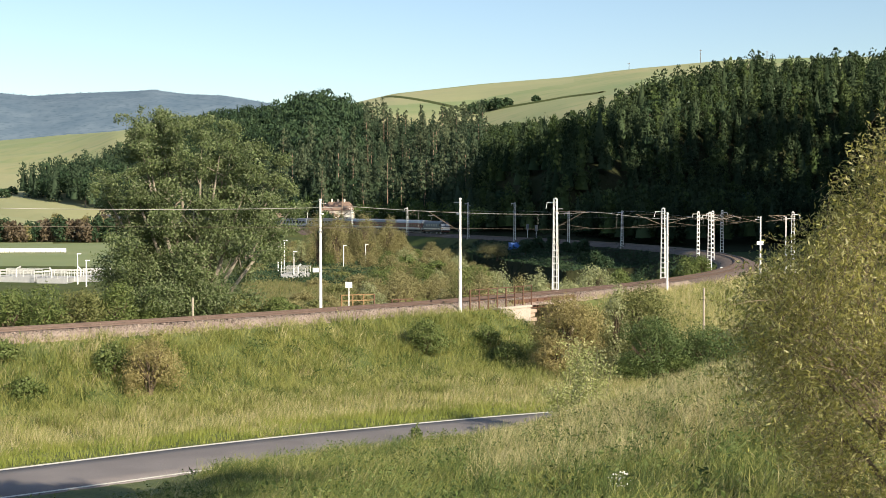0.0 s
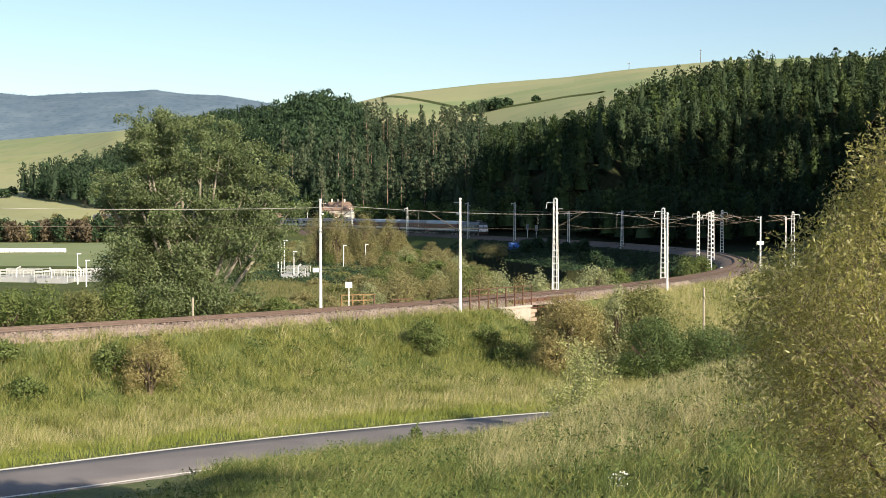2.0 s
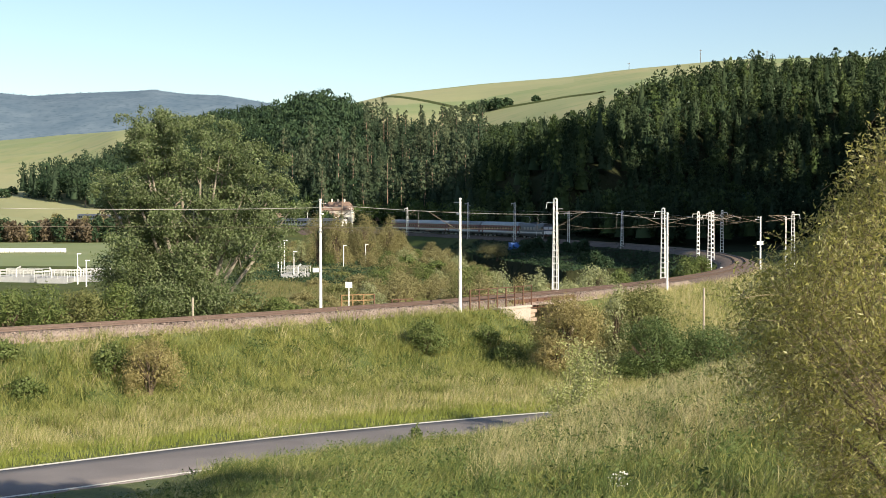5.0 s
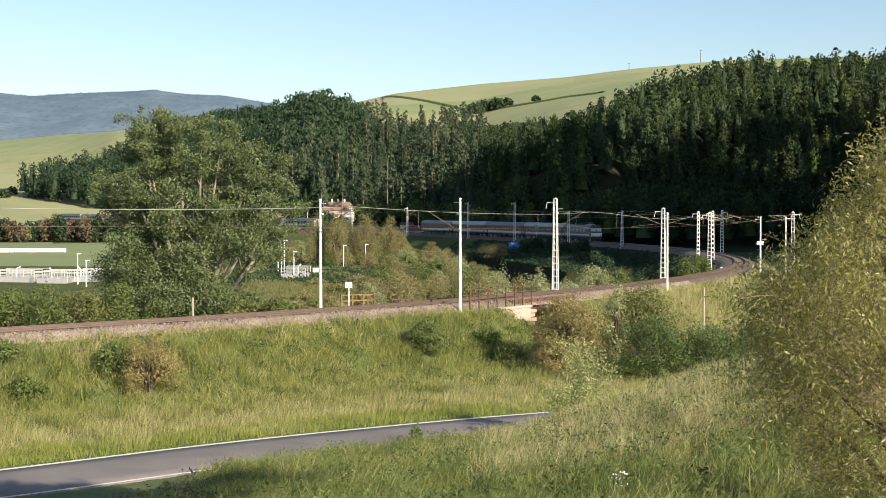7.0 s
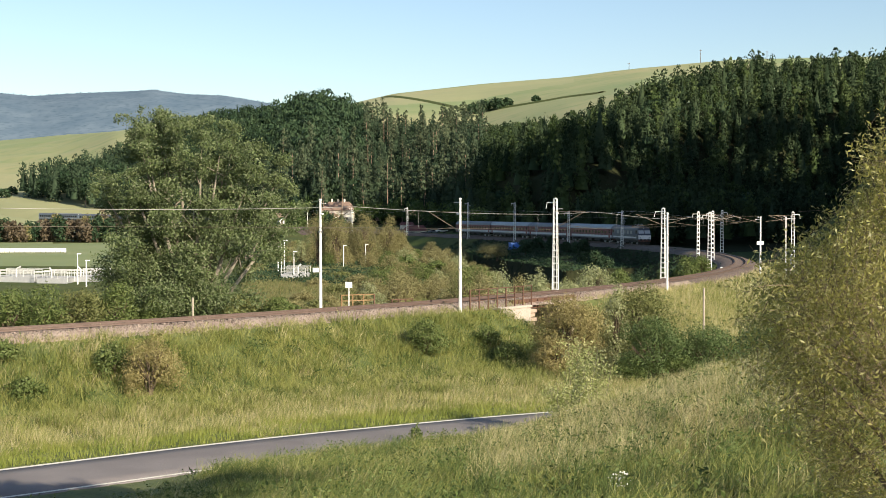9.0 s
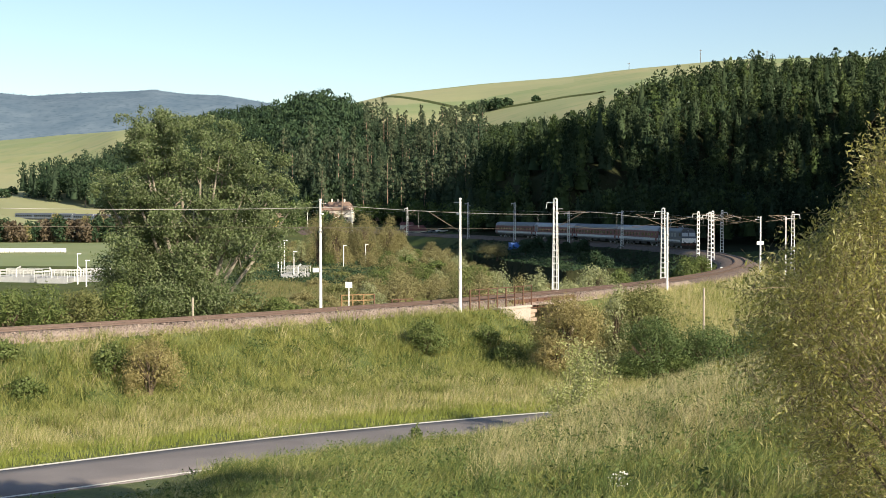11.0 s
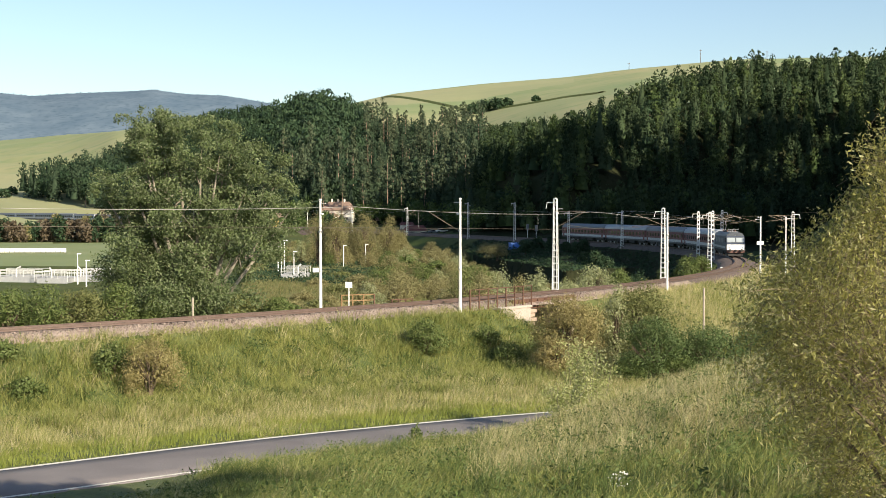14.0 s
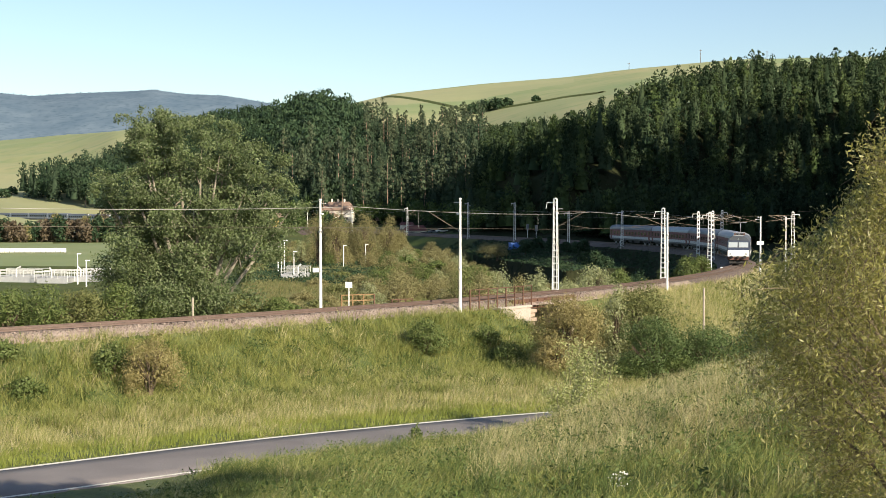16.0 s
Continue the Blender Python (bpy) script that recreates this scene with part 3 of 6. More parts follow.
def bogie(parent, x, axles, r):
    b = part("bogie", box(box(box_bm(x - axles / 2 - .6, x + axles / 2 + .6, -1.08, -0.9, .42, .8, bevel=.05), x - axles / 2 - .6, x + axles / 2 + .6, .9, 1.08, .42, .8, bevel=.05), x - .35, x + .35, -.95, .95, .45, .95), M["dark"], parent)
    for ax in (x - axles / 2, x + axles / 2):
        part("wheelset", bar(bar(bar(bmesh.new(), (ax, -.82, r), (ax, -.68, r), r, n=18), (ax, .68, r), (ax, .82, r), r, n=18), (ax, -.7, r), (ax, .7, r), .08), M["steel"], b)


def coach(pale_roof):
    ob = thing("passenger_coach", Matrix(), "maroon and white passenger coach with a %s roof" % ("pale new" if pale_roof else "dull grey"), "railway coach", "coaches of the train")
    h = 12.4
    side = lambda z0, z1: [(-1.42, z0), (1.42, z0), (1.42, z1), (-1.42, z1)]
    part("lower_body", box_bm(-h, h, -1.41, 1.41, 1.17, 1.66, bevel=.04), M["coachwhite"], ob, "off-white lower body band")
    part("skirt", box_bm(-h, h, -1.38, 1.38, .90, 1.18, bevel=.03), M["slate"], ob, "dark slate skirt")
    part("upper_body", box_bm(-h, h, -1.405, 1.405, 1.64, 3.05), M["red"], ob, "maroon window band")
    roof = [(-1.41, 3.04), (1.41, 3.04), (1.36, 3.35), (1.12, 3.68), (.7, 3.92), (0, 4.02), (-.7, 3.92), (-1.12, 3.68), (-1.36, 3.35)]
    car_loft(h, [(-h, .97, roof), (-h + .3, 1, roof), (h - .3, 1, roof), (h, .97, roof)], M["roofpale" if pale_roof else "roofgrey"], ob, "roof")
    for sy in (-1, 1):
        for i in range(11):
            x = -9.2 + i * 1.84
            y = sy * 1.408
            part("window", box_bm(x - .50, x + .50, min(y, y + sy * .018), max(y, y + sy * .018), 2.0, 2.62, bevel=.008), M["glass"], ob)
        for x in (-11.4, 11.4):
            y = sy * 1.408
            d = part("door", box_bm(x - .45, x + .45, min(y, y + sy * .03), max(y, y + sy * .03), 1.02, 2.98, bevel=.01), M["red"], ob, "maroon entrance door")
            part("pane", box_bm(x - .28, x + .28, min(y, y + sy * .045), max(y, y + sy * .045), 2.05, 2.8), M["glass"], d)
    part("sole_bar", box_bm(-h + .2, h - .2, -1.3, 1.3, .78, .96), M["dark"], ob)
    for x0, x1 in ((-5.5, -2.6), (-1.5, 1.0), (2.4, 5.6)):
        part("equipment_box", box_bm(x0, x1, -1.2, 1.2, .35, .80, bevel=.04), M["dark"], ob)
    for x in (-h - .1, h + .1):
        part("gangway", box_bm(x - .1, x + .1, -.55, .55, 1.05, 3.2, bevel=.03), M["dark"], ob)
        for y in (-.87, .87):
            part("buffer", bar_bm((x - .1, y, 1.05), (x + .1, y, 1.05), .2, n=10), M["dark"], ob)
    for x in (-8.9, 8.9):
        bogie(ob, x, 2.5, .46)
    return ob


def locomotive():
    ob = thing("electric_locomotive", Matrix(), "white and dark-blue electric locomotive with a raked cab", "locomotive")
    h = 8.0
    low = [(-1.46, 1.05), (1.46, 1.05), (1.46, 1.95), (-1.46, 1.95)]
    car_loft(h, [(-h + .05, .96, low), (-h + .5, 1, low), (h - .5, 1, low), (h - .05, .96, low)], M["slate"], ob, "lower_body")
    for sy in (-1, 1):
        part("side_stripe", box_bm(-h + 1.0, h - 1.0, *sorted((sy * 1.462, sy * 1.475)), 1.30, 1.62), M["coachwhite"], ob, "dirty white side stripe")
    up = [(-1.46, 1.951), (1.46, 1.951), (1.46, 2.6), (1.40, 3.2), (-1.40, 3.2), (-1.46, 2.6)]
    bm = bmesh.new()
    rings = []
    for x0, x1, sy in ((-h + .05, -h + .62, .95), (-h + .55, -h + 1.05, 1), (h - .55, h - 1.05, 1), (h - .05, h - .62, .95)):
        rings.append([bm.verts.new((x0 + (x1 - x0) * max(0, min(1, (z - 1.95) / 1.25)), y * sy, z)) for y, z in up])
    for a, b in zip(rings[:-1], rings[1:]):
        for i in range(6):
            bm.faces.new((a[i], a[(i + 1) % 6], b[(i + 1) % 6], b[i]))
    bm.faces.new(rings[0]), bm.faces.new(rings[-1])
    bmesh.ops.recalc_face_normals(bm, faces=bm.faces)
    part("upper_body", bm, M["navy"], ob, "dark blue upper body")
    roof = [(-1.42, 3.19), (1.42, 3.19), (1.2, 3.55), (.8, 3.75), (-.8, 3.75), (-1.2, 3.55)]
    car_loft(h, [(-h + .6, .92, roof), (-h + 1.2, 1, roof), (h - 1.2, 1, roof), (h - .6, .92, roof)], M["slate"], ob, "roof")
    for e in (-1, 1):
        cab = part("cab_front", box_bm(*sorted((e * (h - .09), e * (h - .02))), -1.36, 1.36, 1.10, 1.93, bevel=.02), M["white"], ob, "white cab apron")
        for y in (-.68, .68):
            bm = box_bm(-.02, .03, -.58, .58, -.36, .36, bevel=.015)
            part("windscreen", bm, M["skyglass"], ob, "windscreen with a pale sky reflection painted in", m=pose(e * (h - .34), y, 2.62, 0, -24.5 * e if e > 0 else 24.5, 0))
        part("window_frame", box_bm(-.015, .015, -1.34, 1.34, -.46, .46, bevel=.01), M["slate"], ob, "slate-grey window surround", m=pose(e * (h - .345), 0, 2.62, 0, -24.5 * e, 0))
        for y in (-1.0, 1.0):
            part("headlight", bar_bm((e * (h - .06), y, 1.42), (e * (h + .02), y, 1.42), .13, n=12), M["skyglass"], ob)
            part("buffer", bar_bm((e * (h - .1), y * .87, 1.02), (e * (h + .38), y * .87, 1.02), .2, n=12), M["dark"], ob)
        part("top_headlight", bar_bm((e * (h - .75), 0, 3.36), (e * (h - .6), 0, 3.36), .13, n=12), M["skyglass"], ob)
        part("buffer_beam", box_bm(*sorted((e * (h - .3), e * (h - .06))), -1.36, 1.36, .62, 1.06, bevel=.02), M["oxide"], ob, "rust-red buffer beam")
        part("snow_plough", box_bm(*sorted((e * (h - .7), e * (h - .3))), -1.2, 1.2, .16, .6, bevel=.04), M["dark"], ob)
        part("coupling", box_bm(*sorted((e * (h - .1), e * (h + .25))), -.12, .12, .85, 1.15, bevel=.03), M["dark"], ob)
        x = e * 4.6
        pan = part("pantograph", box_bm(x - .9, x + .9, -.7, .7, 3.78, 3.86, bevel=.02), M["steel"], ob)
        top = 5.47 if e < 0 else 4.25
        part("pantograph_arm", bar(bar(bmesh.new(), (x, 0, 3.85), (x - e * 1.1, 0, (3.85 + top) / 2), .05), (x - e * 1.1, 0, (3.85 + top) / 2), (x, 0, top - .05), .04), M["steel"], pan)
        part("pan_head", box_bm(x - .12, x + .12, -.85, .85, top - .06, top, bevel=.01), M["steel"], pan)
        for y in (-.6, .6):
            part("roof_insulator", bar_bm((e * 2.6, y, 3.74), (e * 2.6, y, 4.05), .09, n=8), M["oxide"], ob)
    part("roof_box", box_bm(-2, 2, -.65, .65, 3.74, 4.0, bevel=.05), M["dark"], ob)
    for sy in (-1, 1):
        for i in range(5):
            x = -4.0 + 2 * i
            y = sy * 1.46
            part("side_grille", box_bm(x - .6, x + .6, min(y, y + sy * .02), max(y, y + sy * .02), 2.15, 2.85, bevel=.005), M["grey"], ob)
        y = sy * 1.465
        for x in (-6.9, 6.9):
            part("cab_window", box_bm(x - .35, x + .35, min(y, y + sy * .02), max(y, y + sy * .02), 2.3, 2.95, bevel=.005), M["glass"], ob)
    part("sole_bar", box_bm(-h + .3, h - .3, -1.4, 1.4, .8, 1.06), M["dark"], ob)
    part("transformer", box_bm(-2.2, 2.2, -1.25, 1.25, .3, .82, bevel=.05), M["dark"], ob)
    for x in (-4.1, 4.1):
        bogie(ob, x, 3.2, .625)
    return ob


def build_train():
    loco = locomotive()
    train = [(loco, 8.4, 4.1)]
    a, b = coach(True), coach(False)
    back = 16.8
    for i, c in enumerate((a, b, copy_thing(a, Matrix()), copy_thing(b, Matrix()))):
        train.append((c, back + 12.6, 8.9))
        back += 25.2
    return train


TRAIN = build_train()


def car_pose(s, pivots):
    p, _ = RAILWAY.at(s + pivots)
    q, _ = RAILWAY.at(s - pivots)
    c, d = (p + q) / 2, p - q
    return pose(c[0], c[1], 0, 0, 0, heading(d))


# ---- the loop line and the railcars leaving on it ----


def build_loop():
    L = LOOP.s[-1]
    V, F = ribbon(LOOP, 0, L, 4, [-8, -2.6, -1.7, 1.7, 2.6, 8], [-4.2, -.7, -.26, -.26, -.7, -4.2])
    V[:, 2] += np.repeat(loop_rise(4.0 * np.arange(len(V) // 6)), 6)
    bed = tagged(new("loop_bed", mesh_of("loop_bed", V, F, M["rust_ballast"])), "brown ballast bed of the loop line", "ballast", kind="structure")
    for o in (-0.755, 0.755):
        V, F = ribbon(LOOP, 0, L, 4, [o - .07, o - .036, o + .036, o + .07], [-.2, -.03, -.03, -.2])
        V[:, 2] += np.repeat(loop_rise(4.0 * np.arange(len(V) // 4)), 4)
        part("rail", mesh_of("rail", V, F, M["rail"]), parent=bed)


build_loop()


def railcar():
    ob = thing("railcar", Matrix(), "grey-blue railcar with a white end and dark windows", "railcar", "railcars on the loop line")
    h = 10.0
    part("body", box_bm(-h, h, -1.4, 1.4, .85, 3.2, bevel=.05), M["railcar"], ob)
    roof = [(-1.41, 3.19), (1.41, 3.19), (1.3, 3.5), (.9, 3.75), (0, 3.85), (-.9, 3.75), (-1.3, 3.5)]
    car_loft(h, [(-h, .96, roof), (-h + .3, 1, roof), (h - .3, 1, roof), (h, .96, roof)], M["roofgrey"], ob, "roof")
    for sy in (-1, 1):
        y = sy * 1.402
        part("stripe", box_bm(-h + .1, h - .1, min(y, y + sy * .01), max(y, y + sy * .01), 1.15, 1.45), M["coachwhite"], ob, "pale stripe")
        for k in range(9):
            x = -8 + 2 * k
            part("window", box_bm(x - .7, x + .7, min(y, y + sy * .02), max(y, y + sy * .02), 1.95, 2.8, bevel=.01), M["glass"], ob)
    for e in (-1, 1):
        part("end_face", box_bm(*sorted((e * (h + .002), e * (h + .06))), -1.34, 1.34, 1.0, 3.45, bevel=.02), M["white"], ob, "white end face")
        part("gangway", box_bm(*sorted((e * (h + .062), e * (h + .18))), -.5, .5, 1.05, 3.05, bevel=.03), M["dark"], ob)
        for y in (-.95, .95):
            part("tail_lamp", bar_bm((e * (h + .062), y, 1.35), (e * (h + .1), y, 1.35), .1, n=8), M["oxide"], ob)
    part("sole_bar", box_bm(-h + .2, h - .2, -1.3, 1.3, .4, .86), M["dark"], ob)
    for x in (-7, 7):
        bogie(ob, x, 2.4, .46)
    return ob


def build_railcars():
    a = railcar()
    return [(a, 10.2)] + [(copy_thing(a, Matrix()), 10.2 + 20.4 * i) for i in range(1, 10)]


RAILCARS = build_railcars()


def loop_pose(t, ahead):
    """Where a railcar stands on the loop line: the train pulls away and gathers speed."""
    tail = lerp(t, [0, 1, 2, 3, 4, 5, 6.5, 7.5, 8.5, 9.0, 16], [-31, -29.8, -27.3, -23.5, -18.4, -12, 0, 9.7, 21, 27.7, 120])
    s = 49.5 + tail + ahead
    p, d = LOOP.at(s)
    return pose(p[0], p[1], -.03 + float(loop_rise(s)), 0, 0, heading(d))


def motions():
    for car, back, pivots in TRAIN:
        walk(car, [(t, car_pose(S_FRONT + V_TRAIN * t - back, pivots)) for t in np.linspace(0, 16, 33)])
    for car, ahead in RAILCARS:
        walk(car, [(t, loop_pose(t, ahead)) for t in np.linspace(0, 16, 33)])
    # the willow sways, and leans over in a longer gust
    for ob, base, amp, ph in SWAYING:
        rows = []
        for t in np.linspace(0, 16, 49):
            g = math.sin(t * 1.9 + ph) * 0.6 + math.sin(t * 3.1 + 2.3 * ph) * 0.4
            gust = float(np.interp(t, [0, 6.8, 8.8, 11.5, 14, 16], [0, 0.2, 3.2, 2.5, 2.7, 3.1]))
            rows.append((t, base @ pose(0, 0, 0, amp * 0.5 * math.sin(t * 2.3 + ph * 1.7), amp * g + gust, amp * 0.4 * g)))
        walk(ob, rows)


SWAYING = []


# ---- plants ----
def cat(parts):
    """Joins (places, triangles, tint) sets into one."""
    V, F, T, n = [], [], [], 0
    for v, f, t in parts:
        V.append(v), F.append(f + n), T.append(t)
        n += len(v)
    return np.vstack(V), np.vstack(F), np.concatenate(T)


def leaves(centres, size, r, flat=0.0, long=1.0, out=None):
    """One kite-shaped leaf or spray of leaves at each place, turned at random."""
    n = len(centres)
    a = r.normal(size=(n, 3))
    a[:, 2] *= 1 - flat
    if out is not None:
        a = a + out
    a /= np.linalg.norm(a, axis=1)[:, None] + 1e-9
    b = np.cross(a, r.normal(size=(n, 3)))
    b /= np.linalg.norm(b, axis=1)[:, None] + 1e-9
    sz = (size * r.uniform(0.6, 1.4, n))[:, None]
    V = np.stack([centres - a * sz * long, centres + b * sz * 0.5, centres + a * sz * long, centres - b * sz * 0.5], 1).reshape(-1, 3)
    i = np.arange(n)[:, None] * 4
    F = np.vstack([i + [0, 1, 2], i + [0, 2, 3]])
    return V, F


def crown_points(r, lobes, n, hollow=0.55):
    """Places in a crown made of lobes (x, y, z, rx, ry, rz), thicker towards the outside and in clumps."""
    w = np.array([l[3] * l[4] * l[5] for l in lobes]) ** 0.55
    which = r.choice(len(lobes), n, p=w / w.sum())
    L = np.array(lobes)[which]
    d = r.normal(size=(n, 3))
    d /= np.linalg.norm(d, axis=1)[:, None]
    k = (hollow + (1 - hollow) * r.random(n)) * (1 + 0.16 * np.sin(d[:, 0] * 7 + which) * np.sin(d[:, 2] * 6 + which * 2) + 0.1 * r.normal(size=n))
    return L[:, :3] + d * L[:, 3:] * k[:, None], d


def shingles(p, way, side, size, wide, r):
    """Sprays laid like shingles: long axis way, breadth side."""
    n = len(p)
    way = way + r.normal(size=(n, 3)) * .28
    side = side + r.normal(size=(n, 3)) * .28
    way /= np.linalg.norm(way, axis=1)[:, None] + 1e-9
    side /= np.linalg.norm(side, axis=1)[:, None] + 1e-9
    sz = (size * r.uniform(.65, 1.35, n))[:, None]
    V = np.stack([p - way * sz * .8, p + side * sz * wide, p + way * sz * 1.2, p - side * sz * wide], 1).reshape(-1, 3)
    i = np.arange(n)[:, None] * 4
    return V, np.vstack([i + [0, 1, 2], i + [0, 2, 3]])


def core_cone(V, F, w, z0, z1, n=6):
    """Adds a plain inner cone that blocks light and keeps the crown's inside dark."""
    q = len(V)
    ca = np.arange(n) * 2 * math.pi / n
    V = np.vstack([V, np.c_[np.cos(ca) * w, np.sin(ca) * w, 0 * ca + z0], [(0, 0, z1)]])
    e = np.arange(n)
    return V, np.vstack([F, np.c_[q + e, q + (e + 1) % n, 0 * e + q + n]])


def spruce(r, h=20, w=2.8, n=250, leaf=.95):
    """A cone of drooping sprays in tiers that hang over one another, with a thin tip."""
    k = np.clip(1 - np.sqrt(r.random(n)) * .97, .02, .99)
    tier = (k * 13 + r.uniform(0, 1)) % 1.0
    a = r.uniform(0, 6.28, n)
    rad = (w * (1 - k) ** .56 + .05) * (.78 + .34 * (1 - tier)) * (1 + .16 * np.sin(2 * a + 5 * k + r.uniform(0, 6)) + .12 * r.normal(size=n))
    c, s = np.cos(a), np.sin(a)
    p = np.c_[c * rad, s * rad, h * (.03 + .95 * k) - .12 * rad]
    V, F = shingles(p, np.c_[c * .8, s * .8, -.5 + 0 * a], np.c_[-s, c, 0 * a], leaf * (.32 + .5 * (1 - k)), .8, r)
    return core_cone(V, F, w * .6, h * .10, h * .88)


def round_conifer(r, h=18, w=2.7, n=250):
    """A fuller conifer: pine or larch with a blunt crown of upturned tufts."""
    lobes = []
    for i in range(11):
        k = .28 + .64 * i / 10
        q = w * (1.06 - k) ** .42
        a = i * 2.4 + r.uniform(-.4, .4)
        lobes.append((math.cos(a) * q * .42, math.sin(a) * q * .42, h * k, q * r.uniform(.6, .9), q * r.uniform(.6, .9), h * r.uniform(.06, .10)))
    p, d = crown_points(r, lobes, n, .8)
    t = np.cross(d, np.array((0, 0, 1.0))) + .05
    t /= np.linalg.norm(t, axis=1)[:, None]
    V, F = shingles(p, np.cross(t, d) + d * .35, t, .54, .8, r)
    return core_cone(V, F, w * .62, h * .16, h * .85)


def trunk_tri(h, r0, r1, sides=5, lean=0.0):
    a = np.arange(sides) * 2 * math.pi / sides
    V = np.vstack([np.c_[np.cos(a) * r0, np.sin(a) * r0, 0 * a], np.c_[np.cos(a) * r1 + lean, np.sin(a) * r1, 0 * a + h]])
    i = np.arange(sides)
    j = (i + 1) % sides
    return V, np.vstack([np.c_[i, j, j + sides], np.c_[i, j + sides, i + sides]])


def pine(r, h=24, bare=0.55, n=200):
    lobes = []
    for i in range(9):
        k = bare + (1 - bare) * (i + .5) / 9
        a = i * 2.4
        q = 1.5 * (1.2 - k) + .7
        lobes.append((math.cos(a) * q * .6, math.sin(a) * q * .6, h * k, q, q, .95))
    p, d = crown_points(r, lobes, n, .6)
    t = np.cross(d, np.array((0, 0, 1.0))) + .05
    t /= np.linalg.norm(t, axis=1)[:, None]
    return shingles(p, np.cross(t, d) + d * .3, t, .52, .7, r)


def broad(r, h=16, w=5.0, n=190, leaf=1.0):
    lobes = [(r.normal() * w * .34, r.normal() * w * .34, h * r.uniform(.35, .82), w * r.uniform(.32, .52), w * r.uniform(.32, .52), h * r.uniform(.12, .19)) for _ in range(9)]
    p, d = crown_points(r, lobes, n, .85)
    t = np.cross(d, np.array((.1, .1, 1.0)))
    t /= np.linalg.norm(t, axis=1)[:, None]
    return shingles(p, np.cross(t, d), t, leaf * .9, .6, r)


def forest(name, label, spots, protos, mats, trunks=None, seed=3):
    """Far woods: one mesh of many trees. spots: x, y, z, scale; protos: (places, triangles, material number)."""
    r = np.random.default_rng(seed)
    sets, idx = [], []
    for x, y, z, sc, pi in spots:
        V, F, mi = protos[int(pi)]
        a = r.uniform(0, 6.28)
        R = np.array([[math.cos(a), -math.sin(a), 0], [math.sin(a), math.cos(a), 0], [0, 0, 1]])
        sx = sc * r.uniform(.85, 1.15)
        sets.append(((V * (sx, sx, sc)) @ R.T + (x, y, z), F, np.full(len(V), r.random())))
        idx.append(np.full(len(F), mi))
        if trunks and mi in trunks and r.random() < .35:
            tv, tf = trunks[mi]
            sets.append((tv * (sc, sc, sc) + (x, y, z - .5), tf, np.full(len(tv), .5)))
            idx.append(np.full(len(tf), 3))
    V, F, T = cat(sets)
    return tagged(new(name, mesh_of(name, V, F, mats, np.concatenate(idx), T)), label, "forest", kind="stuff")


def scatter(r, a0, a1, dfun0, dfun1, spacing):
    """Even but irregular spots in a sector of the hills."""
    d_max = 1500
    out = []
    d = 60.0
    while d < d_max:
        a = a0 + r.uniform(0, spacing / d)
        while a < a1:
            aa, dd = a + r.uniform(-.4, .4) * spacing / d, d + r.uniform(-.45, .45) * spacing
            if dfun0(aa) < dd < dfun1(aa):
                out.append((aa * dd, dd))
            a += spacing / d
        d += spacing
    return np.array(out)


